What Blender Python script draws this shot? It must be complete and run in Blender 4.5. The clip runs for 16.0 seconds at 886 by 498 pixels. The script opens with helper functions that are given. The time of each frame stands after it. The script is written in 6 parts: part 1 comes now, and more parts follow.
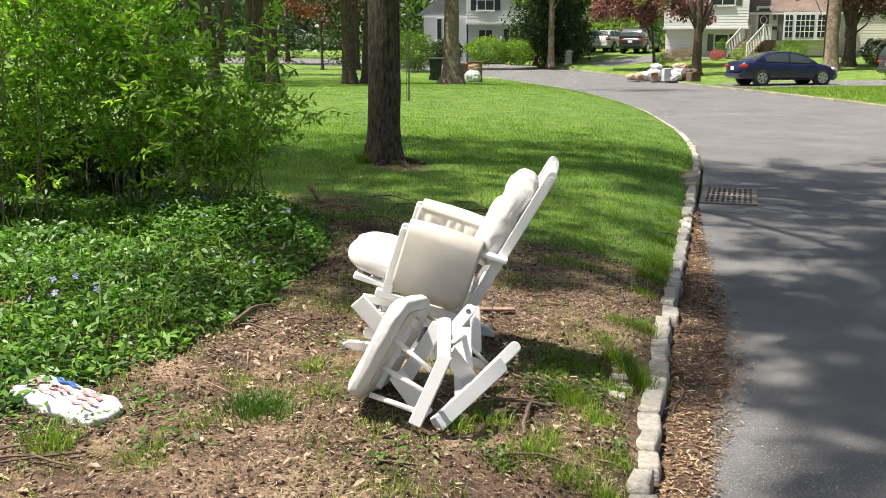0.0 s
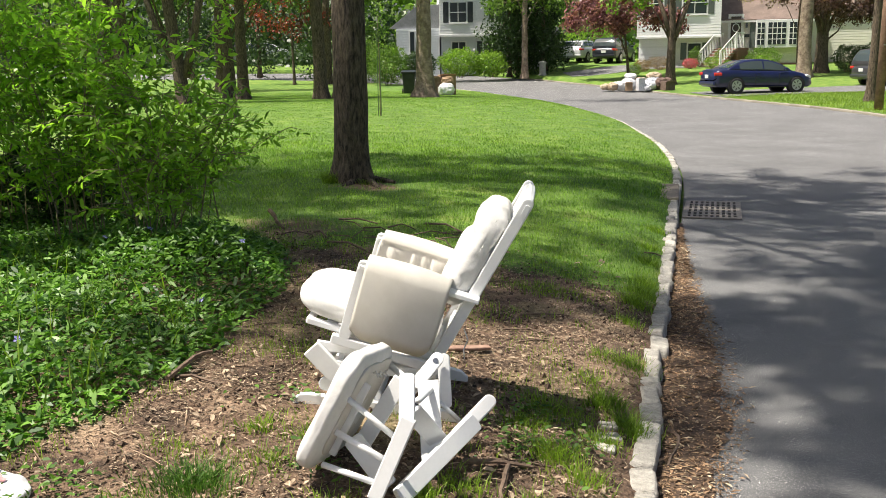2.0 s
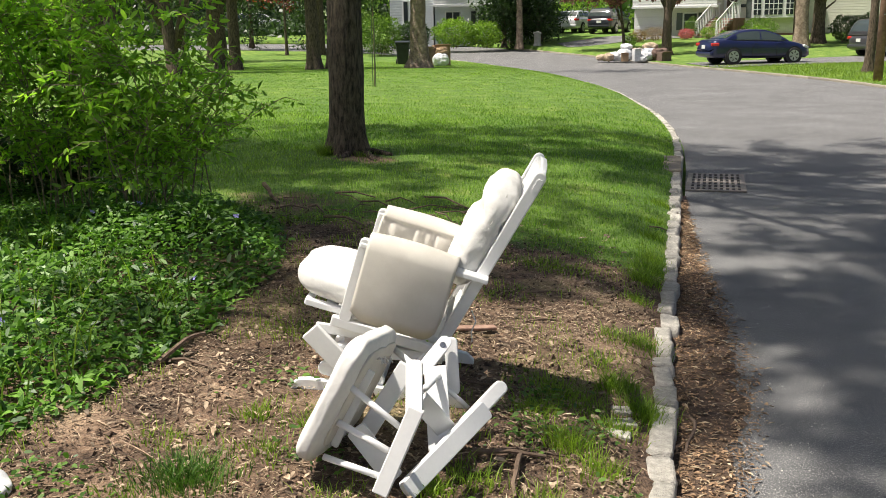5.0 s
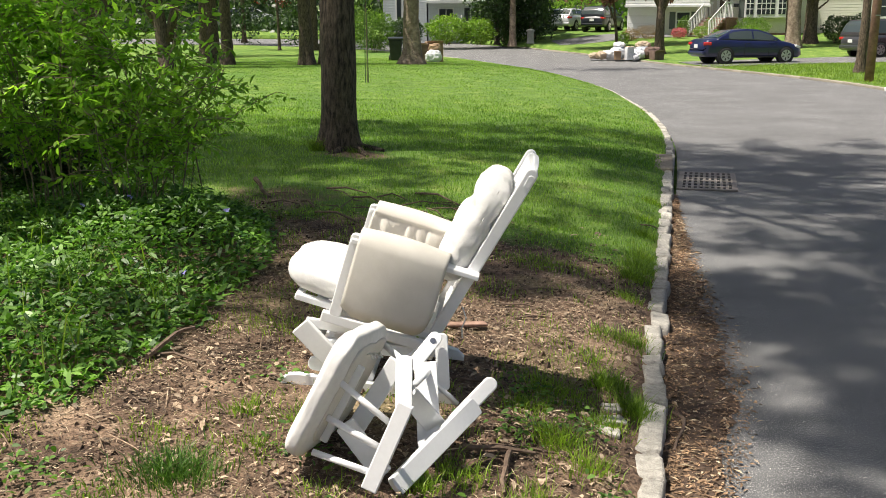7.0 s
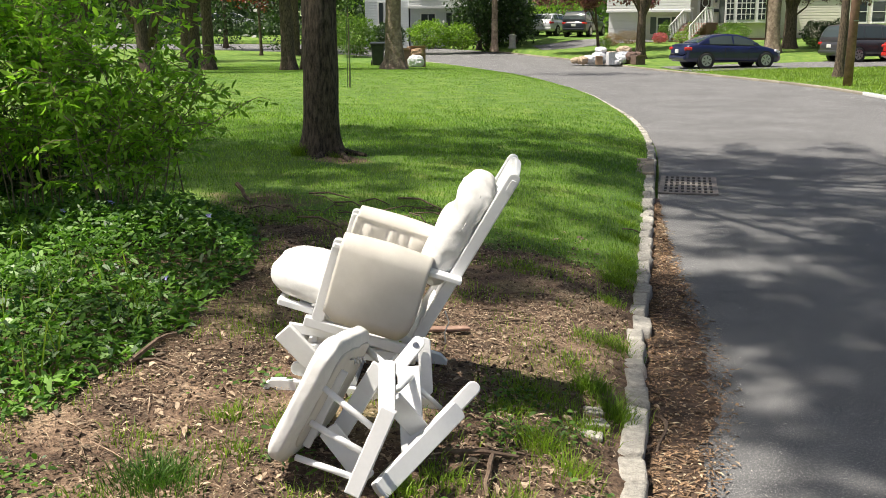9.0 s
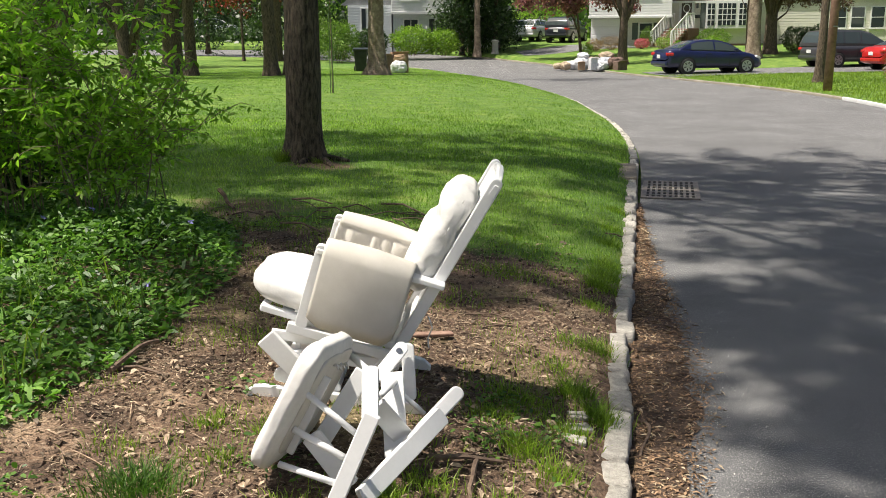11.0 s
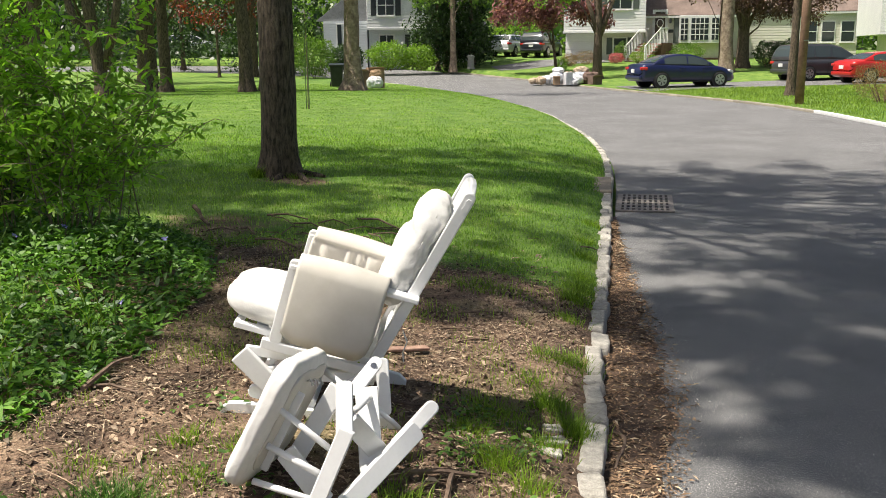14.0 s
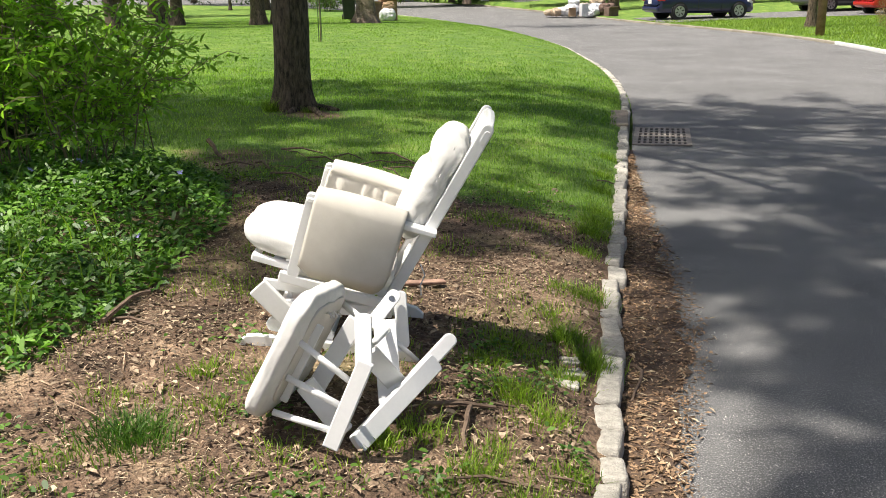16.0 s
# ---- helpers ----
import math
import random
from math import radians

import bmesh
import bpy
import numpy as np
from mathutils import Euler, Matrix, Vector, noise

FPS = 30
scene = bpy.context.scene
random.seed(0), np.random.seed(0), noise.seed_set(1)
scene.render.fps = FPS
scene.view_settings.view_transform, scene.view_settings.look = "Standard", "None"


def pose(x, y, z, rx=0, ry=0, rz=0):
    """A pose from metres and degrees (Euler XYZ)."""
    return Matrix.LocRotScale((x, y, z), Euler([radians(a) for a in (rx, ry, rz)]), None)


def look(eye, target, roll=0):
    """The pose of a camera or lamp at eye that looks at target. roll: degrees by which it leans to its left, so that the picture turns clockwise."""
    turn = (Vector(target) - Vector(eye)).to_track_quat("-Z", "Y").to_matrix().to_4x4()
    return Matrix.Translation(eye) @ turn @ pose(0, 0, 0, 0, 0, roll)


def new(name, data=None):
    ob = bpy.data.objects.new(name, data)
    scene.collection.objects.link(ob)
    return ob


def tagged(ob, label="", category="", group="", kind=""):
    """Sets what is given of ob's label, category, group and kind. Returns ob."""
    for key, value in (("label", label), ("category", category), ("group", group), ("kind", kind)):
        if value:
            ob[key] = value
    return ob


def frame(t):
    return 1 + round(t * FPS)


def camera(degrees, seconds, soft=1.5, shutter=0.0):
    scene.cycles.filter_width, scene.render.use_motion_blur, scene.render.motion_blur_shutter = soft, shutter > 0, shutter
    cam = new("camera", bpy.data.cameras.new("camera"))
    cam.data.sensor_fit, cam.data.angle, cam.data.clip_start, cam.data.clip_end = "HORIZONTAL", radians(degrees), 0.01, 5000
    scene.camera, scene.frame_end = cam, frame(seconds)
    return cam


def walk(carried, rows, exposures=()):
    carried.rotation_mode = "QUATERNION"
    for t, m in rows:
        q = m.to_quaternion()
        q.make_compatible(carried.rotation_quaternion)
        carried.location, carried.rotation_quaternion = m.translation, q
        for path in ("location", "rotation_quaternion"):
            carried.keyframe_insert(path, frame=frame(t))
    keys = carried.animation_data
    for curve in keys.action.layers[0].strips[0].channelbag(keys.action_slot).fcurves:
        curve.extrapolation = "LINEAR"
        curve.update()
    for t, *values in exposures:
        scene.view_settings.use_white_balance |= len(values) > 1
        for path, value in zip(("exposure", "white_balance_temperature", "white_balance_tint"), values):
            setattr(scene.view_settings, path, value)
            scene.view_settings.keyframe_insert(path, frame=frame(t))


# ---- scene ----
cam = camera(49.8, 16.0, soft=0.9)
METRES, EYE, TILT, LEAN, TURN = 0.96, 1.83, -12.0, 0.0, 0.0
ROWS = [
    (0.0, 0.0, 0.0, 0.0, 0.0, 0.0, 0.0),
    (0.5, -0.0399, 0.1993, 0.0499, -0.5, 0.28, 0.33),
    (1.0, -0.0394, 0.3152, 0.0698, -0.88, 0.26, 0.86),
    (1.5, 0.0152, 0.4369, 0.0958, -1.19, -0.42, 1.5),
    (2.0, 0.07, 0.5606, 0.12, -1.3, 0.72, 1.19),
    (2.5, 0.0949, 0.6007, 0.1227, -0.92, 1.08, 1.17),
    (3.0, 0.0961, 0.6259, 0.1278, -0.93, 0.84, 1.24),
    (3.5, 0.0839, 0.6958, 0.1433, -1.16, 0.44, 1.23),
    (4.0, 0.0669, 0.7702, 0.1463, -1.41, 0.01, 1.73),
    (4.5, 0.0361, 0.7931, 0.147, -1.62, -0.46, 1.84),
    (5.0, 0.0199, 0.8065, 0.1451, -1.7, -0.97, 1.26),
    (7.5, 0.0227, 0.8118, 0.1412, -2.35, -1.17, 0.68),
    (8.0, 0.0238, 0.804, 0.1404, -2.85, -1.08, 0.85),
    (10.5, 0.0216, 0.8075, 0.1395, -3.64, -0.7, 1.15),
    (11.0, 0.0263, 0.8043, 0.1395, -4.21, -0.59, 1.23),
    (11.5, 0.0253, 0.7961, 0.1382, -4.13, -0.42, 1.28),
    (12.0, 0.0283, 0.7918, 0.1382, -4.1, -0.24, 1.31),
    (12.5, 0.0353, 0.7902, 0.1367, -4.31, -0.11, 1.4),
    (13.0, 0.0434, 0.7937, 0.1372, -4.66, 0.05, 1.54),
    (13.5, 0.0459, 0.7966, 0.137, -5.62, 0.11, 1.66),
    (14.0, 0.0425, 0.7947, 0.137, -5.54, 0.26, 1.73),
    (14.5, 0.0334, 0.7938, 0.1376, -5.4, 0.42, 1.74),
    (15.0, 0.0284, 0.7991, 0.1344, -5.26, 0.41, 1.75),
    (15.5, 0.025, 0.8117, 0.1318, -5.01, 0.09, 1.86),
    (16.0, 0.0264, 0.8232, 0.1272, -4.74, -3.6, 1.8),
]
walk(cam, [(t, pose(0, 0, EYE, TILT, LEAN, TURN) @ pose(METRES * x, METRES * y, METRES * z, 90 + pitch, roll, yaw)) for t, x, y, z, yaw, pitch, roll in ROWS], [(0.0, 0.68), (1.5, 0.68), (5.0, 0.47), (8.0, 0.54), (11.0, 0.45), (12.5, 0.5), (14.5, 0.54), (15.5, 0.56), (16.0, 0.63)])

# ---- light ----
SUN_EL, SUN_AZ = 67.0, -101.0      # height above the horizon; degrees from straight ahead, to the left
world = bpy.data.worlds.new("world")
scene.world = world
world.use_nodes = True
wn = world.node_tree.nodes
sky = wn.new("ShaderNodeTexSky")
sky.sky_type, sky.sun_disc = "NISHITA", False
sky.air_density, sky.dust_density, sky.ozone_density = 0.7, 4.0, 0.3
sky.sun_elevation, sky.sun_rotation = radians(SUN_EL), radians(SUN_AZ)
world.node_tree.links.new(sky.outputs[0], wn["Background"].inputs[0])
wn["Background"].inputs[1].default_value = 0.08
sun = new("sun", bpy.data.lights.new("sun", "SUN"))
sun.data.energy, sun.data.angle, sun.data.color = 5.0, radians(0.7), (1.0, 0.93, 0.83)
toward = Vector((math.sin(radians(SUN_AZ)) * math.cos(radians(SUN_EL)), math.cos(radians(SUN_AZ)) * math.cos(radians(SUN_EL)), math.sin(radians(SUN_EL))))
sun.matrix_world = look(toward * 50, (0, 0, 0))


# ---- materials ----
def material(name, rough=0.6, metal=0.0):
    m = bpy.data.materials.new(name)
    m.use_nodes = True
    b = m.node_tree.nodes["Principled BSDF"]
    b.inputs["Roughness"].default_value, b.inputs["Metallic"].default_value = rough, metal
    return m, m.node_tree.nodes, m.node_tree.links, b


def noise_node(nodes, links, scale, detail=4.0, rough=0.6, coord=None):
    n = nodes.new("ShaderNodeTexNoise")
    n.inputs["Scale"].default_value, n.inputs["Detail"].default_value, n.inputs["Roughness"].default_value = scale, detail, rough
    if coord is None:
        coord = nodes.new("ShaderNodeTexCoord").outputs["Object"]
    links.new(coord, n.inputs["Vector"])
    return n.outputs["Fac"]


def ramp_node(nodes, links, fac, stops):
    r = nodes.new("ShaderNodeValToRGB")
    e = r.color_ramp.elements
    while len(e) < len(stops):
        e.new(0.5)
    for el, (p, c) in zip(e, stops):
        el.position, el.color = p, (*c, 1)
    links.new(fac, r.inputs["Fac"])
    return r.outputs["Color"]


def mix_node(nodes, links, fac, a, b, kind="MIX"):
    m = nodes.new("ShaderNodeMix")
    m.data_type, m.blend_type = "RGBA", kind
    for value, socket in ((fac, m.inputs[0]), (a, m.inputs[6]), (b, m.inputs[7])):
        if isinstance(value, bpy.types.NodeSocket):
            links.new(value, socket)
        elif isinstance(value, tuple):
            socket.default_value = (*value, 1)
        else:
            socket.default_value = value
    return m.outputs[2]


def bump_node(nodes, links, b, height, strength, distance):
    n = nodes.new("ShaderNodeBump")
    n.inputs["Strength"].default_value, n.inputs["Distance"].default_value = strength, distance
    links.new(height, n.inputs["Height"])
    links.new(n.outputs["Normal"], b.inputs["Normal"])


def surface(name, dark, light, scale=8.0, rough=0.6, bump=0.3, depth=0.004, fine=60.0, metal=0.0, island=0.0, piece=0.0, coat=0.0, speck=0.5):
    """Two-scale mottled surface between two colours; island and piece: how far each leaf or each object differs."""
    m, n, l, b = material(name, rough, metal)
    coarse, grain = noise_node(n, l, scale), noise_node(n, l, fine, 3.0)
    base = ramp_node(n, l, coarse, ((0.3, dark), (0.7, light)))
    base = mix_node(n, l, speck, base, ramp_node(n, l, grain, ((0.25, (0.55, 0.55, 0.55)), (0.75, (1.25, 1.25, 1.25)))), "MULTIPLY")
    if island or piece:
        if island:
            src = n.new("ShaderNodeNewGeometry").outputs["Random Per Island"]
        else:
            src = n.new("ShaderNodeObjectInfo").outputs["Random"]
        k = max(island, piece)
        base = mix_node(n, l, 1.0, base, ramp_node(n, l, src, ((0.0, (1 - k, 1 - k, 1 - k)), (1.0, (1 + k, 1 + k, 1 + k)))), "MULTIPLY")
    l.new(base, b.inputs["Base Color"])
    if coat:
        b.inputs["Coat Weight"].default_value = coat
        b.inputs["Coat Roughness"].default_value = 0.04
    if bump:
        bump_node(n, l, b, grain, bump, depth)
    return m


def leafy(name, dark, light, rough=0.45, through_light=0.35, scale=1.3, worn=(1.2, 1.15, 1.0)):
    """Leaf surface: each leaf its own green, some of the sun passes through."""
    m, n, l, b = material(name, rough)
    geo = n.new("ShaderNodeNewGeometry")
    pick = ramp_node(n, l, geo.outputs["Random Per Island"], ((0.0, dark), (0.75, light), (1.0, tuple(min(1, c * 1.35) for c in light))))
    patch = ramp_node(n, l, noise_node(n, l, scale), ((0.3, (0.7, 0.75, 0.7)), (0.7, worn)))
    base = mix_node(n, l, 1.0, pick, patch, "MULTIPLY")
    l.new(base, b.inputs["Base Color"])
    t = n.new("ShaderNodeBsdfTranslucent")
    l.new(mix_node(n, l, 1.0, base, (1.3, 1.6, 0.7), "MULTIPLY"), t.inputs["Color"])
    mixer = n.new("ShaderNodeMixShader")
    mixer.inputs[0].default_value = through_light
    l.new(b.outputs[0], mixer.inputs[1])
    l.new(t.outputs[0], mixer.inputs[2])
    l.new(mixer.outputs[0], n["Material Output"].inputs["Surface"])
    return m


white_paint = surface("white_paint", (0.84, 0.84, 0.83), (0.89, 0.89, 0.88), 5, 0.38, 0.05, 0.001, 60, speck=0.07)
canvas = surface("canvas", (0.585, 0.545, 0.475), (0.68, 0.643, 0.575), 6, 0.85, 0.25, 0.001, 350, speck=0.15)
cushion_white = surface("cushion_white", (0.69, 0.675, 0.64), (0.78, 0.765, 0.73), 7, 0.85, 0.35, 0.006, 38, speck=0.14)
steel = surface("steel", (0.3, 0.3, 0.3), (0.5, 0.5, 0.5), 20, 0.35, 0.1, 0.0005, 200, 1.0)
granite = surface("granite", (0.36, 0.335, 0.29), (0.62, 0.585, 0.52), 26, 0.9, 1.0, 0.012, 110, piece=0.24)
def furrowed(name, dark, light):
    """Bark in long upright ridges."""
    m, n, l, b = material(name, 0.95)
    place = n.new("ShaderNodeMapping")
    place.inputs["Scale"].default_value = (1, 1, 0.22)
    l.new(n.new("ShaderNodeTexCoord").outputs["Object"], place.inputs["Vector"])
    ridge, flake = noise_node(n, l, 34, 6, 0.7, place.outputs[0]), noise_node(n, l, 90, 3)
    base = ramp_node(n, l, ridge, ((0.36, dark), (0.62, light)))
    base = mix_node(n, l, 0.6, base, ramp_node(n, l, flake, ((0.3, (0.6, 0.6, 0.6)), (0.7, (1.3, 1.3, 1.3)))), "MULTIPLY")
    l.new(base, b.inputs["Base Color"])
    bump_node(n, l, b, ridge, 1.0, 0.05)
    return m


bark = furrowed("bark", (0.022, 0.015, 0.010), (0.20, 0.148, 0.104))
bark_pale = surface("bark_pale", (0.13, 0.088, 0.062), (0.42, 0.33, 0.255), 4, 0.95, 1.0, 0.06, 13, speck=0.8)
pole_wood = surface("pole_wood", (0.15, 0.085, 0.055), (0.31, 0.19, 0.125), 5, 0.9, 0.6, 0.01, 40)
concrete = surface("concrete", (0.36, 0.35, 0.33), (0.5, 0.49, 0.46), 3, 0.9, 0.4, 0.004, 60)
iron = surface("iron", (0.22, 0.19, 0.165), (0.36, 0.32, 0.28), 15, 0.75, 0.5, 0.003, 90, 0.2)
pit_shade = surface("pit_shade", (0.01, 0.01, 0.01), (0.02, 0.02, 0.02), 8, 0.9)
leaf_shrub = leafy("leaf_shrub", (0.13, 0.25, 0.03), (0.36, 0.54, 0.085), 0.36, 0.55)
leaf_vinca = leafy("leaf_vinca", (0.028, 0.092, 0.017), (0.15, 0.295, 0.046), 0.45, 0.26, 2.5)
leaf_tree = leafy("leaf_tree", (0.06, 0.12, 0.02), (0.17, 0.27, 0.05))
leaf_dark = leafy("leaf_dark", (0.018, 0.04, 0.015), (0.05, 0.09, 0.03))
leaf_maple = leafy("leaf_maple", (0.13, 0.045, 0.07), (0.34, 0.15, 0.19))
leaf_lime = leafy("leaf_lime", (0.10, 0.20, 0.02), (0.25, 0.38, 0.05))
leaf_plum = leafy("leaf_plum", (0.07, 0.036, 0.038), (0.19, 0.105, 0.10))
leaf_bronze = leafy("leaf_bronze", (0.16, 0.09, 0.05), (0.34, 0.22, 0.13))
blade_green = leafy("blade_green", (0.102, 0.178, 0.02), (0.272, 0.378, 0.052), 0.5, 0.4)
blade_dark = leafy("blade_dark", (0.04, 0.10, 0.018), (0.12, 0.225, 0.04), 0.5, 0.35)
blade_lawn = leafy("blade_lawn", (0.072, 0.165, 0.024), (0.225, 0.38, 0.062), 0.5, 0.42, 0.6, (1.6, 1.3, 1.2))
litter_brown = surface("litter_brown", (0.10, 0.061, 0.037), (0.40, 0.26, 0.15), 30, 0.85, 0.2, 0.001, 150, island=0.7)
dry_leaf = surface("dry_leaf", (0.15, 0.10, 0.062), (0.50, 0.39, 0.27), 24, 0.8, 0.3, 0.002, 120, island=0.55)
soil_litter = surface("soil_litter", (0.075, 0.05, 0.034), (0.44, 0.325, 0.22), 30, 0.9, 0.2, 0.001, 150, island=0.75)
pale_grit = surface("pale_grit", (0.42, 0.40, 0.36), (0.68, 0.66, 0.61), 20, 0.9, 0, island=0.3)
straw = surface("straw", (0.32, 0.245, 0.15), (0.58, 0.47, 0.32), 20, 0.9, 0.1, 0.001, 100, island=0.4)
twig_brown = surface("twig_brown", (0.10, 0.065, 0.045), (0.24, 0.17, 0.12), 25, 0.9, 0.5, 0.002, 120)

# the ground: mown grass, with worn soil where the grass has gone
ground_mat, n, l, b = material("ground_mat", 0.95)
soil = n.new("ShaderNodeAttribute")
soil.attribute_name = "soil"
patchy, fine = noise_node(n, l, 2.2, 6), noise_node(n, l, 40, 4)
grain = noise_node(n, l, 160, 3)
big = noise_node(n, l, 0.16, 3)
grass = ramp_node(n, l, patchy, ((0.3, (0.078, 0.165, 0.024)), (0.55, (0.15, 0.26, 0.04)), (0.75, (0.31, 0.375, 0.095))))
grass = mix_node(n, l, 0.6, grass, ramp_node(n, l, fine, ((0.3, (0.45, 0.5, 0.4)), (0.7, (1.35, 1.3, 1.2)))), "MULTIPLY")
grass = mix_node(n, l, 0.5, grass, ramp_node(n, l, big, ((0.35, (0.7, 0.85, 0.75)), (0.65, (1.4, 1.25, 1.15)))), "MULTIPLY")
dirt = ramp_node(n, l, patchy, ((0.28, (0.06, 0.038, 0.025)), (0.5, (0.20, 0.13, 0.085)), (0.74, (0.47, 0.335, 0.222))))
dirt = mix_node(n, l, 0.7, dirt, ramp_node(n, l, fine, ((0.3, (0.35, 0.32, 0.3)), (0.7, (1.6, 1.6, 1.6)))), "MULTIPLY")
dirt = mix_node(n, l, 0.75, dirt, ramp_node(n, l, noise_node(n, l, 7, 5), ((0.35, (0.55, 0.53, 0.5)), (0.65, (1.35, 1.35, 1.35)))), "MULTIPLY")
dirt = mix_node(n, l, 0.5, dirt, ramp_node(n, l, grain, ((0.3, (0.5, 0.5, 0.5)), (0.7, (1.4, 1.4, 1.4)))), "MULTIPLY")
moss = ramp_node(n, l, noise_node(n, l, 1.1, 7, 0.7), ((0.52, (0, 0, 0)), (0.68, (0.55, 0.55, 0.55))))
dirt = mix_node(n, l, moss, dirt, (0.17, 0.165, 0.055))
edge = n.new("ShaderNodeMath")
edge.operation = "MULTIPLY_ADD"
l.new(patchy, edge.inputs[0])
edge.inputs[1].default_value = 0.9
l.new(soil.outputs["Fac"], edge.inputs[2])
mask = ramp_node(n, l, edge.outputs[0], ((0.82, (0, 0, 0)), (1.0, (1, 1, 1))))
l.new(mix_node(n, l, mask, grass, dirt), b.inputs["Base Color"])
bump_node(n, l, b, fine, 1.0, 0.045)

# worn asphalt
asphalt, n, l, b = material("asphalt", 0.85)
stone, wear, patch = noise_node(n, l, 170, 2), noise_node(n, l, 0.7, 5), noise_node(n, l, 6, 4)
base = ramp_node(n, l, wear, ((0.3, (0.128, 0.128, 0.128)), (0.7, (0.195, 0.196, 0.197))))
base = mix_node(n, l, 0.5, base, ramp_node(n, l, patch, ((0.3, (0.75, 0.75, 0.76)), (0.7, (1.2, 1.2, 1.19)))), "MULTIPLY")
base = mix_node(n, l, 0.85, base, ramp_node(n, l, stone, ((0.35, (0.5, 0.5, 0.5)), (0.57, (0.95, 0.95, 0.95)), (0.66, (3.3, 3.2, 3.05)))), "MULTIPLY")
base = mix_node(n, l, 0.7, base, ramp_node(n, l, noise_node(n, l, 70, 3), ((0.32, (0.6, 0.6, 0.61)), (0.55, (1.0, 1.0, 1.0)), (0.72, (1.9, 1.87, 1.8)))), "MULTIPLY")
l.new(base, b.inputs["Base Color"])
bump_node(n, l, b, stone, 0.5, 0.004)


# ---- building helpers ----
def finish(name, bm, mat, smooth=False):
    me = bpy.data.meshes.new(name)
    bm.to_mesh(me)
    bm.free()
    me.materials.append(mat)
    if smooth:
        me.shade_smooth()
    return new(name, me)


def part(name, bm, mat, parent=None, label="", smooth=False):
    ob = finish(name, bm, mat, smooth)
    ob.parent = parent
    return tagged(ob, label)


def sheet(name, verts, faces, mat, parent=None, smooth=False):
    me = bpy.data.meshes.new(name)
    me.from_pydata(verts, [], faces)
    me.materials.append(mat)
    if smooth:
        me.shade_smooth()
    ob = new(name, me)
    ob.parent = parent
    return ob


def thing(name, label, category, at=(0, 0, 0), turn=(0, 0, 0), group="", kind=""):
    e = new(name)
    e.matrix_basis = pose(*at, *turn)
    return tagged(e, label, category, group, kind)


def box(size, at=(0, 0, 0), turn=(0, 0, 0), bevel=0.0, bm=None, segments=2):
    """A box with its middle at 'at'; worn edges by the bevel."""
    own = bmesh.new()
    bmesh.ops.create_cube(own, size=1.0, matrix=Matrix.Diagonal((*size, 1)))
    if bevel:
        bmesh.ops.bevel(own, geom=own.edges[:], offset=bevel, segments=segments, profile=0.5, affect="EDGES")
    own.transform(pose(*at, *turn))
    return merge(bm, own)


def merge(bm, own):
    if bm is None:
        return own
    me = bpy.data.meshes.new("tmp")
    own.to_mesh(me)
    own.free()
    bm.from_mesh(me)
    bpy.data.meshes.remove(me)
    return bm


def tube(points, radii, sides=8, bm=None):
    """A round bar along points, one radius for each."""
    bm = bm or bmesh.new()
    pts = [Vector(p) for p in points]
    rings = []
    for i, p in enumerate(pts):
        way = (pts[min(i + 1, len(pts) - 1)] - pts[max(i - 1, 0)]).normalized()
        side = way.orthogonal().normalized() if i == 0 else (side - way * side.dot(way)).normalized()
        up = way.cross(side)
        r = radii[i] if isinstance(radii, (list, tuple)) else radii
        rings.append([bm.verts.new(p + (side * math.cos(a) + up * math.sin(a)) * r) for a in (2 * math.pi * k / sides for k in range(sides))])
    for a, c in zip(rings, rings[1:]):
        for k in range(sides):
            bm.faces.new((a[k], a[(k + 1) % sides], c[(k + 1) % sides], c[k]))
    bm.faces.new(rings[0][::-1])
    bm.faces.new(rings[-1])
    return bm


def plate(outline, thick, m=None, bevel=0.0, bm=None):
    """A flat piece: an outline in its own x, z plane, thick along y, about y = 0."""
    own = bmesh.new()
    front = [own.verts.new((x, -thick / 2, z)) for x, z in outline]
    f = own.faces.new(front)
    r = bmesh.ops.extrude_face_region(own, geom=[f])
    bmesh.ops.translate(own, verts=[v for v in r["geom"] if isinstance(v, bmesh.types.BMVert)], vec=(0, thick, 0))
    bmesh.ops.recalc_face_normals(own, faces=own.faces[:])
    if bevel:
        bmesh.ops.bevel(own, geom=own.edges[:], offset=bevel, segments=2, profile=0.5, affect="EDGES", clamp_overlap=True)
    if m is not None:
        own.transform(m)
    return merge(bm, own)


def board(p, q, width, thick, facing, bevel=0.004, ends=0.0):
    """A straight board from p to q; its broad face looks along facing; ends: how round the ends are."""
    p, q = Vector(p), Vector(q)
    x = (q - p).normalized()
    y = Vector(facing)
    y = (y - x * y.dot(x)).normalized()
    z = x.cross(y)
    m = Matrix.Translation((p + q) / 2) @ Matrix((x, y, z)).transposed().to_4x4()
    h, w = (q - p).length / 2, width / 2
    if ends:
        out = []
        for s in (1, -1):
            for k in range(7):
                a = math.pi / 2 - math.pi * k / 6
                out.append((s * (h - w * ends + w * ends * math.cos(a)), s * w * math.sin(a)))
    else:
        out = [(-h, w), (h, w), (h, -w), (-h, -w)]
    return plate(out, thick, m, bevel)


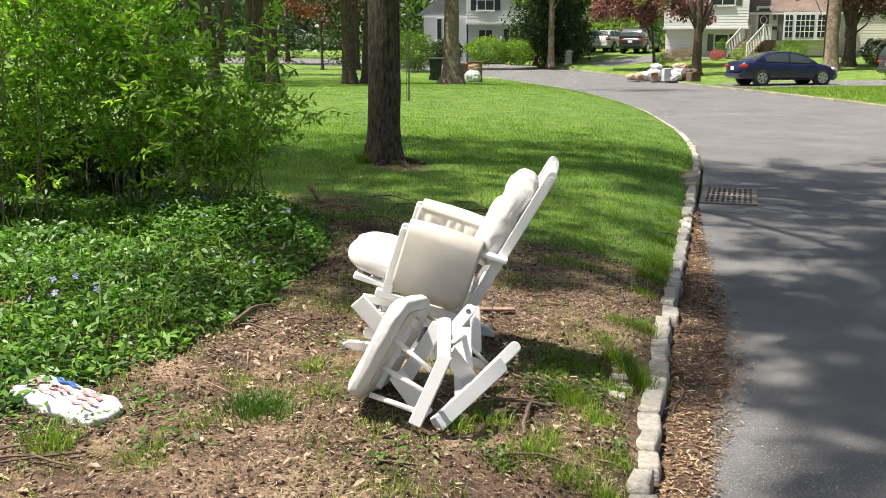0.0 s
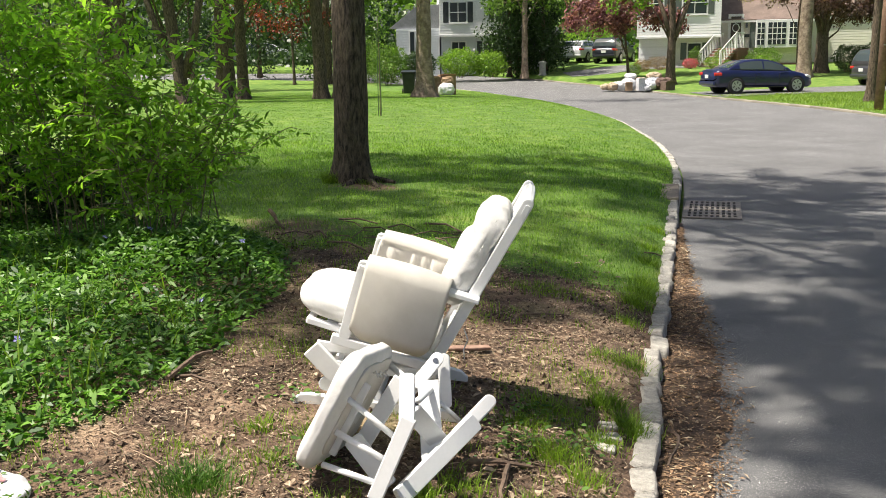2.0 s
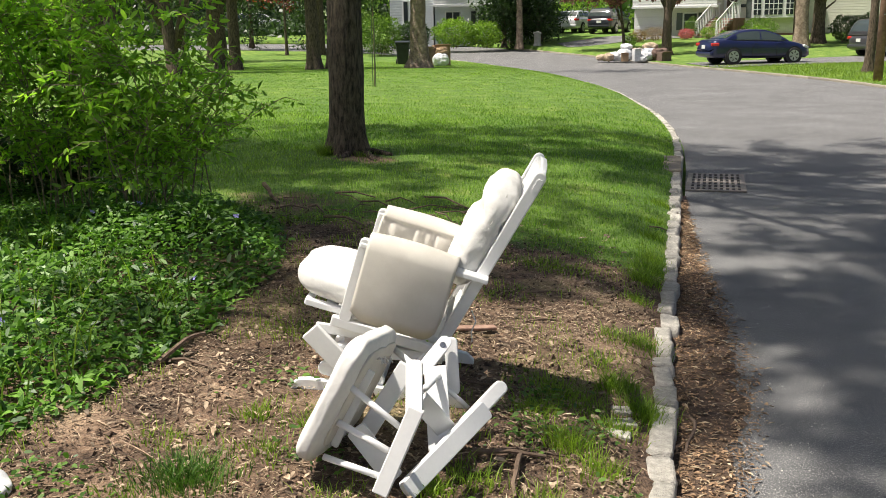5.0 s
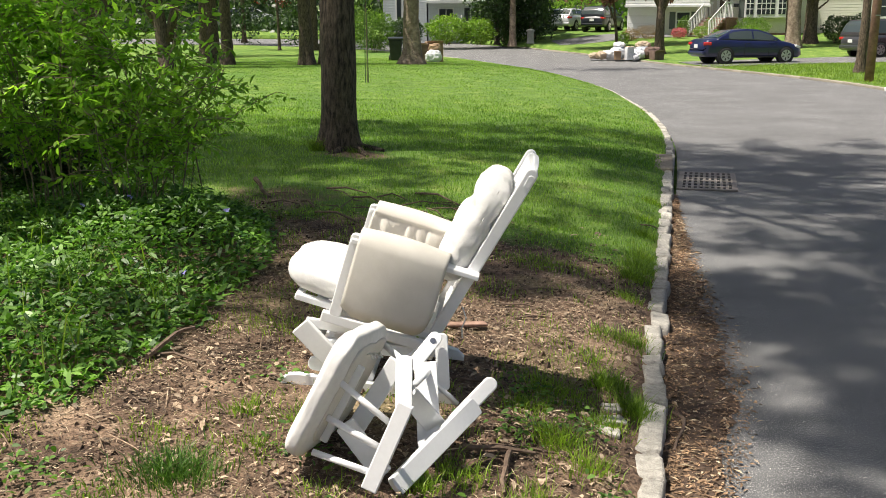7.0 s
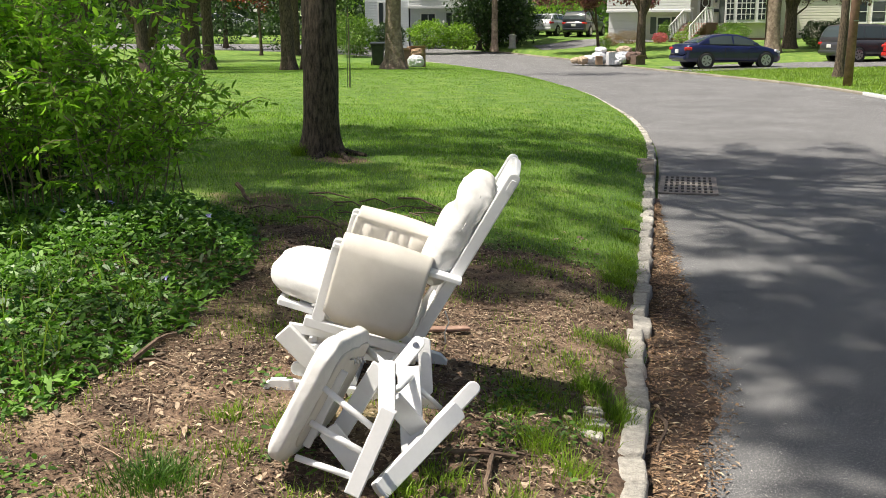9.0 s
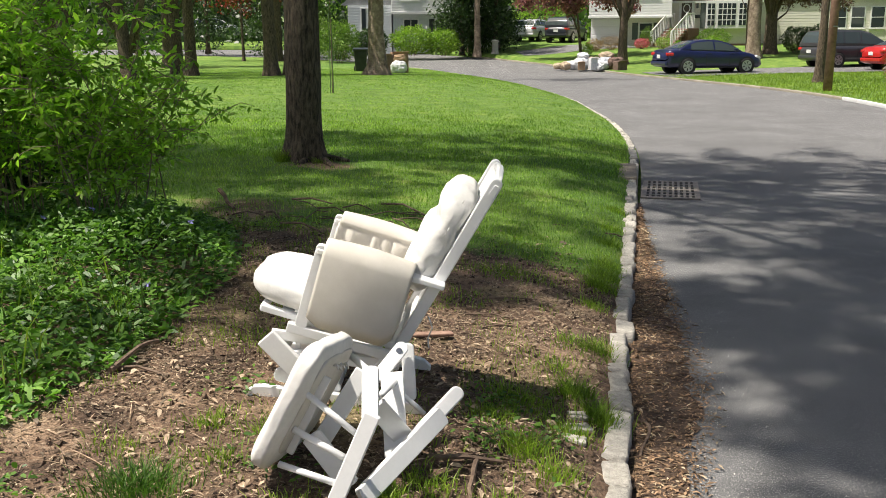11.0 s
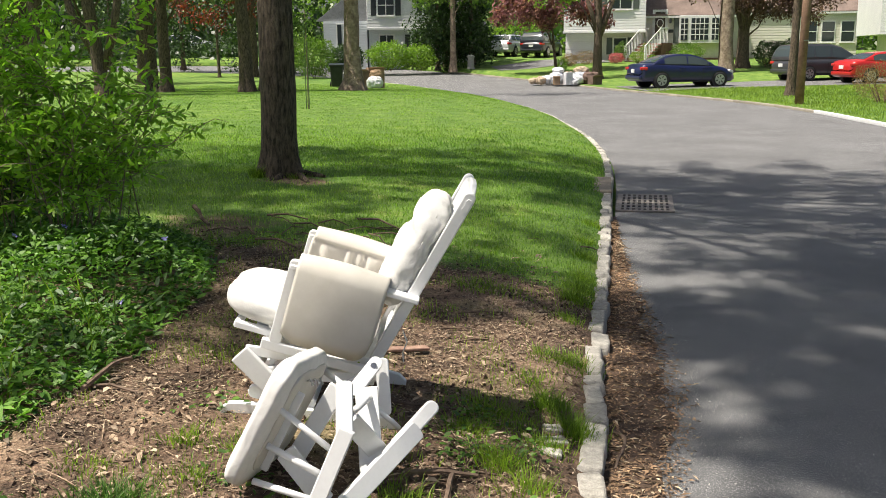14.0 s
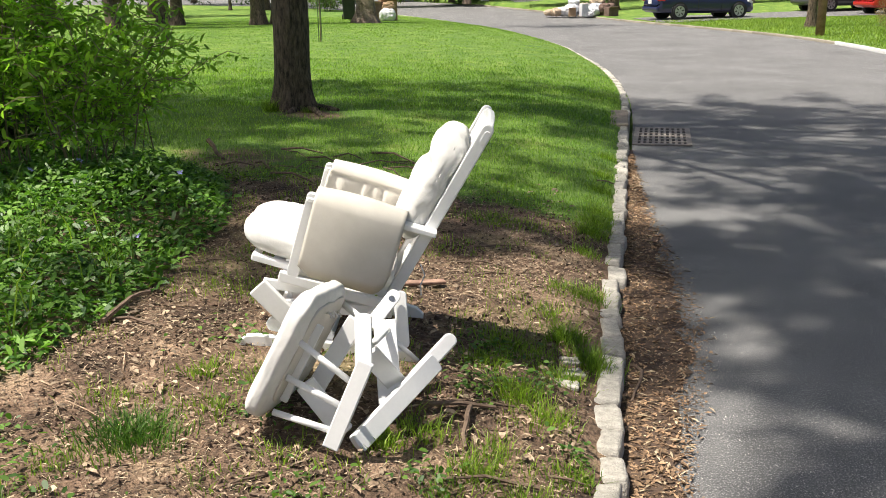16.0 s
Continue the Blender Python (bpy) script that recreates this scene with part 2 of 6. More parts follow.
# ---- the lie of the land ----
def along(y, table):
    if y <= table[0][0]:
        (a, b), (c, d) = table[0], table[1]
    elif y >= table[-1][0]:
        (a, b), (c, d) = table[-2], table[-1]
    else:
        i = max(i for i in range(len(table) - 1) if table[i][0] <= y)
        (a, b), (c, d) = table[i], table[i + 1]
    return b + (d - b) * (y - a) / (c - a)


def softened(table):
    def f(y):
        w = 0.3 + 0.06 * abs(y)
        return sum(along(y + w * k, table) for k in (-1, -0.5, 0, 0.5, 1)) / 5
    return f


kerb_x = softened([(0, -0.05), (3.7, 0.93), (5.0, 1.25), (7.3, 1.92), (9.8, 2.62), (12.1, 3.28), (13.6, 3.72), (16.3, 4.4), (20, 5.05), (27.4, 5.8), (36.4, 5.65), (44.5, 4.7), (52.3, 2.6), (58, -0.8), (63, -6), (67, -14), (70, -26), (73, -60)])
far_kerb_x = softened([(0, 7.5), (10, 10.0), (16, 11.4), (21.9, 12.45), (27, 13.3), (31, 13.5), (37, 12.95), (42.6, 12.3), (50, 11.2), (58, 8.6), (66, 5), (73, -2), (78, -14), (82, -30), (86, -60)])


def ease(u):
    u = min(1, max(0, u))
    return u * u * (3 - 2 * u)


def rise(y):
    return 0.95 * ease((y - 42) / 40)


def lawn_z(x, y):
    near, far = kerb_x(y), far_kerb_x(y)
    if x < near:
        d = (near - x) * 0.95
        return rise(y) + 0.09 + 0.40 * (1 - math.exp(-d / 1.9)) * (1 - 0.9 * ease((y - 28) / 26)) - 0.08 * math.exp(-d / 0.16)
    return rise(y) + 0.07 + 0.08 * (1 - math.exp(-max(0, x - far) / 4)) + 0.2 * ease((y - 46) / 12) + 0.35 * ease((x - far - 2) / 6) * ease((y - 46) / 12) * (1 - ease((y - 75) / 10))


def soil_amount(x, y):
    """1 on bare soil, 0 on grass."""
    left = -1.0 - 0.16 * (y - 5)
    far_edge = 8.0 - 0.55 * max(0, x - 0.2)
    s = min(1, max(0, (far_edge - y) / 1.1 + 0.45))
    s *= min(1, max(0, (x - left + 6.0) / 1.0)) * ease((y - 0.5) / 1.5)
    return max(s, 0.75 * math.exp(-((x + 0.5) ** 2 + (y - 11.4) ** 2) / 0.35), 0.55 * math.exp(-((x + 1.0) ** 2 + (y - 8.8) ** 2) / 0.8))


# ---- ground, road, kerb ----
def stepped(a, b, step):
    return [a + (b - a) * i / max(1, round((b - a) / step)) for i in range(max(1, round((b - a) / step)))]


ys = [-300, -150, -80, -40, -20, -10] + stepped(-5, 2, 0.5) + stepped(2, 9.5, 0.1) + stepped(9.5, 20, 0.3) + stepped(20, 62, 1.0) + stepped(62, 90, 2) + [90, 100, 115, 135, 160, 200, 260, 350, 500, 800]
left = [-700, -400, -250, -160, -110, -80, -60, -48, -40] + stepped(-34, -12, 2.0) + stepped(-12, -6, 0.5) + stepped(-6, -0.1, 0.1) + [-0.06]
verts, soil_values = [], []
columns = 0
for y in ys:
    k, f = kerb_x(min(max(y, -20), 73)), far_kerb_x(min(max(y, -20), 86))
    if y > 73:
        k = -60 - (y - 73) * 5
    f = max(f, k + 4) if y < 86 else k + 4
    row = [(k + o, lawn_z(k + o, y) if y < 90 else rise(y) + 0.4) for o in left]
    row += [(k - 0.055, rise(y) - 0.08), (k + (f - k) * 0.5, rise(y) - 0.08), (f + 0.055, rise(y) - 0.08), (f + 0.06, rise(y) + 0.09)]
    row += [(f + o, lawn_z(f + o, y)) for o in (0.3, 0.8, 2, 4, 7, 11, 16, 24, 40, 70, 120, 250, 500, 900)]
    columns = len(row)
    for x, z in row:
        s = soil_amount(x, y)
        if 1.5 < y < 12 and abs(x) < 8 and z > 0.085:
            z += 0.02 * noise.noise((x * 1.7, y * 1.7, 0)) + 0.008 * noise.noise((x * 7, y * 7, 3))
        verts.append((x, y, z))
        soil_values.append(s)
faces = [(r * columns + c, r * columns + c + 1, (r + 1) * columns + c + 1, (r + 1) * columns + c) for r in range(len(ys) - 1) for c in range(columns - 1)]
ground = tagged(sheet("ground", verts, faces, ground_mat, smooth=False), "mown grass lawn with worn brown soil beside the kerb", "ground", kind="structure")
attr = ground.data.attributes.new("soil", "FLOAT", "POINT")
attr.data.foreach_set("value", soil_values)

edges = [((kerb_x(y), y), (far_kerb_x(y), y)) for y in [-60, -30, -15, -8, -4] + stepped(-2, 16, 0.5) + stepped(16, 58, 1.0)]
for i in range(31):
    yn, yf = 58 + 15 * i / 30, 58 + 28 * i / 30
    edges.append(((kerb_x(yn), yn), (far_kerb_x(yf), yf)))
edges.append(((-300, 85), (-300, 98)))
verts = []
for (ax, ay), (cx, cy) in edges:
    for i in range(7):
        y = ay + (cy - ay) * i / 6
        verts.append((ax + 0.02 + (cx - ax - 0.04) * i / 6, y, rise(y)))
faces = [(r * 7 + c, r * 7 + c + 1, r * 7 + c + 8, r * 7 + c + 7) for r in range(len(edges) - 1) for c in range(6)]
road = tagged(sheet("road", verts, faces, asphalt, smooth=True), "worn grey asphalt street bending away", "road", kind="structure")
def kerbstone_mesh(seed):
    rnd = random.Random(seed)
    bm = bmesh.new()
    bmesh.ops.create_cube(bm, size=2.0)
    bmesh.ops.subdivide_edges(bm, edges=bm.edges[:], cuts=4, use_grid_fill=True)
    for v in bm.verts:
        x, y, z = v.co
        x, y, z = (math.copysign(abs(c) ** 0.4, c) for c in (x, y, z))
        r = (abs(x) ** 10 + abs(y) ** 10 + abs(z) ** 10) ** (1 / 10)
        p = Vector((x * 0.062 / r, y * 0.132 / r, z * 0.15 / r))
        v.co = p + noise.noise_vector(p * 10 + Vector((seed * 3.7, 0, 0))) * 0.015 + noise.noise_vector(p * 38 + Vector((seed, 5, 0))) * 0.007
    me = bpy.data.meshes.new("kerbstone")
    bm.to_mesh(me)
    bm.free()
    me.materials.append(granite)
    me.shade_smooth()
    return me


kerb = thing("kerb", "row of rough granite block kerbstones beside the street", "kerb", kind="structure")
stone_meshes = [kerbstone_mesh(i) for i in range(14)]
rnd = random.Random(4)
s_y = -6.0
while s_y < 60:
    step = rnd.uniform(0.14, 0.30) if s_y < 22 else 0.5
    dx = (kerb_x(s_y + 0.2) - kerb_x(s_y - 0.2)) / 0.4
    ln = math.hypot(dx, 1)
    y = s_y + step / ln / 2
    st = new("kerbstone", rnd.choice(stone_meshes))
    st.parent = kerb
    gap = rnd.uniform(0.82, 0.91)
    st.matrix_basis = pose(kerb_x(y) - 0.086 + rnd.uniform(-0.012, 0.010), y, rise(y) - (0.058 if s_y < 20 else 0.085) + rnd.uniform(-0.014, 0.012), rnd.uniform(-4, 4), rnd.uniform(-5, 5), -math.degrees(math.atan(dx)) + rnd.uniform(-6, 6)) @ Matrix.Diagonal((rnd.uniform(0.72, 0.98), step * gap / 0.25, 1, 1))
    s_y += step / ln


# ---- soft things ----
def pillow(size, power=4.0, cuts=9, wrinkle=0.006, seed=0, tufts=(), m=None, bands=()):
    """A stuffed cushion: a rounded box, thinner to its rim, with creases and buttoned dents."""
    bm = bmesh.new()
    bmesh.ops.create_cube(bm, size=2.0)
    bmesh.ops.subdivide_edges(bm, edges=bm.edges[:], cuts=cuts, use_grid_fill=True)
    sx, sy, sz = (s / 2 for s in size)
    for v in bm.verts:
        x, y, z = v.co
        r = (abs(x) ** power + abs(y) ** power + abs(z) ** power) ** (1 / power)
        x, y, z = x / r, y / r, z / r
        rim = (1 - 0.55 * max(abs(x), abs(y)) ** 4)
        p = Vector((x * sx, y * sy, z * sz * (0.45 + 0.55 * rim) / 0.99))
        for tx, ty, depth, wide in tufts:
            d = math.hypot(p.x - tx, p.y - ty)
            p.z *= 1 - depth * math.exp(-(d / wide) ** 2)
        for bx, depth, wide in bands:
            p.z *= 1 - depth * math.exp(-((p.x - bx - 0.012 * math.sin(p.y * 30)) / wide) ** 2)
        if bands:
            p.z += 0.003 * math.copysign(1, p.z) * math.sin(p.y * 95 + 9 * noise.noise((p.x * 9, p.y * 5, seed))) * max(math.exp(-((p.x - q[0]) / 0.05) ** 2) for q in bands)
        n3 = noise.noise_vector(p * 9 + Vector((seed, 0, 0)))
        crease = abs(noise.noise(p * 16 + Vector((0, seed, 0))))
        v.co = p + n3 * wrinkle - p.normalized() * crease * wrinkle * 1.4
    if m is not None:
        bm.transform(m)
    return bm


# ---- the glider chair: u runs from its front to its back, w across, z up ----
chair = thing("glider_chair", "white-painted wooden glider chair with cream canvas cushions, leaning back", "chair", (-0.175, 4.62, 0.283), (3.2, 0, -6.9))
BODY = pose(0.008, 0, 0.700, 0, 16.9, 0)     # the swinging part leans back


def body_part(name, bm, mat, label="", smooth=False, parent=chair):
    bm.transform(BODY)
    return part(name, bm, mat, parent, label, smooth)


def side_plate(p, q, w, width, thick=0.028, ends=0.0):
    return board((p[0], w, p[1]), (q[0], w, q[1]), width, thick, (0, 1, 0), 0.005, ends)


WIDE = 0.50
for w in (0.0, WIDE):
    body_part("front_post", side_plate((-0.006, -0.37), (0.0, 0.0), w, 0.052, 0.03, 0.5), white_paint)
    body_part("arm", box((0.54, 0.062, 0.024), (0.248, w + 0.01, -0.03), bevel=0.006), white_paint)
    body_part("side_rail", box((0.52, 0.03, 0.045), (0.20, w, -0.385), bevel=0.006), white_paint)
    inner = w + (0.045 if w == 0 else -0.045)
    body_part("back_post", side_plate((0.395, -0.42), (0.601, 0.456), inner, 0.05, 0.032, 1.0), white_paint)
    body_part("seat_rail", box((0.60, 0.035, 0.03), (0.11, inner, -0.352), bevel=0.006), white_paint)
crest = bmesh.new()
rings = []
for i in range(15):
    y, lift = 0.026 + 0.032 * i, 0.402 + 0.034 * math.sin(math.pi * i / 14) ** 0.8
    tall, deep = (0.032, 0.0145) if 0 < i < 14 else (0.026, 0.011)
    mid = Vector((0.412 + 0.2353 * (lift + 0.37), y, lift))
    rings.append([crest.verts.new(mid + Vector((0.229, 0, 0.973)) * h * tall + Vector((0.973, 0, -0.229)) * o * deep) for h, o in ((-1, -0.8), (-0.8, -1), (0.75, -1), (1, -0.6), (1, 0.6), (0.75, 1), (-0.8, 1), (-1, 0.8))])
for r0, r1 in zip(rings, rings[1:]):
    for k in range(8):
        crest.faces.new((r0[k], r0[(k + 1) % 8], r1[(k + 1) % 8], r1[k]))
crest.faces.new(rings[0])
crest.faces.new(rings[-1][::-1])
bmesh.ops.recalc_face_normals(crest, faces=crest.faces[:])
body_part("crest_rail", crest, white_paint)
for i in range(5):
    y = 0.09 + i * 0.08
    body_part("back_spindle", tube([(0.44, y, -0.28), (0.588, y, 0.44)], 0.009, 8), white_paint, smooth=True)
body_part("lower_back_rail", box((0.025, 0.42, 0.05), (0.437, 0.25, -0.27), (0, 13, 0), 0.005), white_paint)
body_part("seat_front_rail", box((0.03, WIDE - 0.06, 0.032), (-0.178, 0.25, -0.352), bevel=0.008), white_paint)
body_part("seat_back_rail", box((0.03, WIDE - 0.06, 0.04), (0.39, 0.25, -0.36), bevel=0.006), white_paint)
for i in range(4):
    body_part("seat_slat", box((0.05, WIDE - 0.08, 0.014), (-0.08 + i * 0.13, 0.25, -0.345), bevel=0.003), white_paint)

seat = body_part("seat_cushion", pillow((0.66, 0.47, 0.155), 4.0, 14, 0.006, 2, ((-0.02, 0.11, 0.13, 0.035), (-0.02, -0.11, 0.13, 0.035)), pose(0.062, 0.25, -0.268)), cushion_white, "cream seat cushion with a rounded front", True)
back_m = pose(0.495, 0.25, 0.112, 0, 12.7, 0) @ pose(-0.052, 0, 0, 0, -90, 0)
back_cushion = body_part("back_cushion", pillow((0.52, 0.45, 0.175), 3.6, 34, 0.007, 5, ((0.085, 0, 0.3, 0.04), (0.085, 0.16, 0.3, 0.04), (0.085, -0.16, 0.3, 0.04), (0.085, 0.08, 0.15, 0.07), (0.085, -0.08, 0.15, 0.07), (-0.09, 0.1, 0.15, 0.035), (-0.09, -0.1, 0.15, 0.035)), back_m, ((0.075, 0.22, 0.022), (-0.10, 0.15, 0.016), (-0.2, 0.06, 0.016), (0.2, 0.06, 0.016))), cushion_white, "cream tufted back cushion", True)
part("tie_string", tube([BODY @ Vector(p) for p in ((0.49, 0.03, -0.18), (0.52, 0.02, -0.22), (0.515, 0.02, -0.27), (0.53, 0.02, -0.31))], 0.003, 5), cushion_white, back_cushion)


def arm_pad(w, side):
    """Canvas cover laid over an arm; side: -1 where the long flap hangs to the near side, 1 to the far side."""
    bm = bmesh.new()
    across = [(-0.040, 1.0), (-0.046, 0.85), (-0.048, 0.6), (-0.046, 0.3), (-0.045, 0.1), (-0.036, 0.02), (-0.012, -0.03), (0.03, -0.035), (0.062, -0.02), (0.077, 0.02), (0.080, 0.055), (0.068, 0.085), (0.079, 0.13), (0.077, 0.35), (0.073, 0.58)]
    steps = 26
    grid = []
    for i in range(steps + 1):
        a = 0.008 + 0.375 * i / steps
        s = i / steps
        corner = min(1, math.sqrt(max(0, 1 - (max(0, s - 0.82) / 0.18) ** 2)) * 0.3 + 0.7) * (1 - 0.10 * max(0, 0.15 - s) / 0.15)
        row = []
        for j, (o, h) in enumerate(across):
            deep = 0.345 * corner if j < 6 else 0.30
            gather = 0.009 * (math.sin(a * 88 + 2.2 * math.sin(a * 29)) + 0.5 * math.sin(a * 190)) * (1 if j > 11 else 0.3 if j == 11 else 0.02)
            puff = 0.012 * math.sin(math.pi * min(1, max(0, s))) if 2 <= j <= 8 else 0.0
            bow = -0.010 * math.sin(math.pi * s) if j in (6, 7) else 0.0
            row.append(bm.verts.new((a, w - side * (o - (puff if j < 6 else -puff * 0.4) + gather), (-h * deep if h > 0 else -h * 0.6) - bow + 0.003)))
        grid.append(row)
    for r0, r1 in zip(grid, grid[1:]):
        for j in range(len(across) - 1):
            bm.faces.new((r0[j], r0[j + 1], r1[j + 1], r1[j]))
    bmesh.ops.recalc_face_normals(bm, faces=bm.faces[:])
    bmesh.ops.solidify(bm, geom=bm.faces[:], thickness=0.014)
    return bm


body_part("arm_pad", arm_pad(0.0, -1), canvas, "cream canvas arm cover hanging down", True)
body_part("arm_pad", arm_pad(WIDE, 1), canvas, "cream canvas arm cover hanging down", True)

for w in (0.0, WIDE):
    part("runner", plate([(-0.375, 0.0), (-0.37, 0.03), (-0.345, 0.053), (-0.30, 0.06), (0.30, 0.06), (0.35, 0.05), (0.385, 0.02), (0.385, 0.0)], 0.032, pose(0.02, w, -0.01, 0, 6.5, 0), 0.004), white_paint, chair)
    part("base_board", side_plate((-0.255, 0.30), (-0.01, 0.02), w, 0.088), white_paint, chair)
    part("base_board", side_plate((0.31, 0.235), (0.06, 0.0), w, 0.07), white_paint, chair)
    part("hanger_board", side_plate((-0.24, 0.215), (0.30, 0.17), w + (0.03 if w == 0 else -0.03), 0.05), white_paint, chair)
    part("top_rail", side_plate((-0.235, 0.305), (0.05, 0.262), w + (0.03 if w == 0 else -0.03), 0.045, 0.02), white_paint, chair)
    part("brace_board", side_plate((-0.235, 0.125), (0.05, 0.06), w + (0.03 if w == 0 else -0.03), 0.06, 0.028, 0.9), white_paint, chair)
    for u in (-0.13, 0.24):
        link = part("swing_link", side_plate((u + 0.02, 0.37 - 0.25 * (u + 0.13)), (u - 0.02, 0.14 - 0.12 * (u + 0.13)), w + (0.06 if w == 0 else -0.06), 0.024, 0.014, 1.0), white_paint, chair)
        part("bolt", tube([(u - 0.018, w - 0.012, 0.155 - 0.12 * (u + 0.13)), (u - 0.018, w + 0.012, 0.155 - 0.12 * (u + 0.13))], 0.009, 10), steel, link)
for u, z in ((-0.19, 0.225), (0.24, 0.16), (0.02, 0.03)):
    part("stretcher", box((0.022, WIDE - 0.03, 0.055), (u, WIDE / 2, z), (0, 6.5, 0), 0.004), white_paint, chair)

# ---- the footstool, tipped over against the chair ----
stool = thing("glider_footstool", "white wooden gliding footstool tipped on its side on the soil", "footstool", (-0.08, 3.9, 0.3))


def stool_part(name, bm, mat, label="", smooth=False):
    bm.transform(Matrix.Translation((0.08, -3.9, -0.3)))
    return part(name, bm, mat, stool, label, smooth)


CAM_SIDE = (-0.1, -1.0, 0.35)
for p, q, wd, th, ends in (
    ((0.008, 3.85, 0.715), (0.004, 3.742, 0.556), 0.056, 0.03, 0.35),
    ((0.013, 3.740, 0.588), (-0.117, 3.715, 0.296), 0.056, 0.03, 0.0),
    ((-0.015, 4.01, 0.64), (-0.185, 4.0, 0.37), 0.066, 0.024, 0.0),
    ((-0.205, 3.90, 0.455), (-0.070, 3.86, 0.275), 0.072, 0.022, 0.15),
    ((0.140, 4.28, 0.650), (0.025, 4.19, 0.54), 0.052, 0.026, 0.9),
    ((0.150, 4.32, 0.640), (0.157, 4.27, 0.42), 0.05, 0.026, 0.7),
    ((0.085, 4.16, 0.580), (0.094, 4.0, 0.31), 0.085, 0.02, 0.0),
    ((0.022, 3.96, 0.53), (0.145, 4.06, 0.335), 0.075, 0.02, 0.0),
):
    stool_part("side_board", board(p, q, wd, th, CAM_SIDE, 0.004, ends), white_paint)
stool_part("runner", board((0.268, 4.085, 0.437), (-0.034, 3.795, 0.258), 0.07, 0.032, (0.45, -0.8, 0.35), 0.006, 0.25), white_paint)
stool_part("runner", board((0.345, 4.165, 0.505), (0.10, 4.06, 0.29), 0.055, 0.03, (0.3, -0.8, 0.5), 0.006, 0.8), white_paint)
for p, q, r in (
    ((-0.207, 3.835, 0.630), (-0.04, 3.77, 0.505), 0.0115),
    ((-0.256, 3.835, 0.505), (-0.07, 3.76, 0.42), 0.0125),
    ((-0.308, 3.81, 0.392), (-0.11, 3.735, 0.348), 0.012),
    ((0.043, 3.95, 0.575), (0.112, 4.2, 0.543), 0.013),
    ((0.095, 4.2, 0.508), (0.207, 4.2, 0.394), 0.010),
    ((-0.07, 4.33, 0.592), (0.015, 4.2, 0.56), 0.013),
):
    stool_part("dowel", tube([p, q], r, 10), white_paint, smooth=True)
stool_part("bolt", tube([(0.118, 4.262, 0.628), (0.116, 4.246, 0.634)], 0.012, 12), steel, "grey steel bolt head")
# its cushion: up lies along the near edge, over along the top edge
corner, up_edge, over_edge = Vector((-0.382, 3.755, 0.37)), Vector((0.198, 0.045, 0.372)), Vector((0.138, 0.55, -0.06))
mid = corner + up_edge / 2 + over_edge / 2
e1 = up_edge.normalized()
e3 = over_edge.cross(up_edge).normalized() * -1
e3 = e3 if e3.x < 0 else -e3
e2 = e3.cross(e1).normalized()
cm = Matrix.Translation(mid) @ Matrix((e1, e2, e3)).transposed().to_4x4()
stool_part("cushion", pillow((0.485, 0.65, 0.10), 5.0, 22, 0.005, 9, (), cm @ pose(-0.004, 0.025, 0.022)), cushion_white, "cream canvas footstool cushion seen from its underside", True)
stool_part("cushion_underside", pillow((0.37, 0.52, 0.03), 7.0, 20, 0.006, 4, (), cm @ pose(0.01, 0.03, -0.016)), canvas, "crumpled cream canvas underside", True)
tie = bmesh.new()
for k in range(7):
    o = cm @ Vector((0.17 - 0.004 * k, -0.10 + 0.035 * k, -0.036))
    tube([o, o + Vector((0.012, -0.012, 0.012 - 0.008 * (k % 3))), o + Vector((0.02 - 0.01 * (k % 2), -0.016, -0.012))], 0.0028, 5, tie)
stool_part("frayed_tie", tie, cushion_white, "", True)
stool_part("rail", board(cm @ Vector((-0.17, -0.12, -0.04)), cm @ Vector((0.13, -0.12, -0.04)), 0.028, 0.022, e2, 0.004), white_paint)

# ---- the newspaper bag ----
bag = thing("newspaper_bag", "white plastic delivery bag with red and blue print on soil", "bag", (-1.56, 3.73, 0.392), (4, 7, -27))
BAGX, BAGY, BAGZ = 0.50, 0.225, 0.085
part("bag_film", pillow((BAGX, BAGY, BAGZ), 5.5, 22, 0.010, 21, ((0.1, 0.05, 0.12, 0.05), (-0.15, -0.03, 0.1, 0.04)), None, ((0.215, 0.22, 0.02), (-0.02, 0.05, 0.012))), surface("bag_film", (0.72, 0.72, 0.73), (0.83, 0.83, 0.84), 9, 0.3, 0.35, 0.006, 30), bag, "", True)
ink_red = surface("ink_red", (0.55, 0.2, 0.2), (0.68, 0.36, 0.35), 60, 0.4, 0)
ink_blue = surface("ink_blue", (0.05, 0.12, 0.42), (0.09, 0.2, 0.52), 30, 0.4, 0)


def bag_top(x, y):
    u, v = abs(2 * x / BAGX), abs(2 * y / BAGY)
    z = max(0, 1 - u ** 5.5 - v ** 5.5) ** (1 / 5.5)
    return BAGZ / 2 * z * (0.45 + 0.55 * (1 - 0.55 * max(u, v) ** 4)) + 0.010


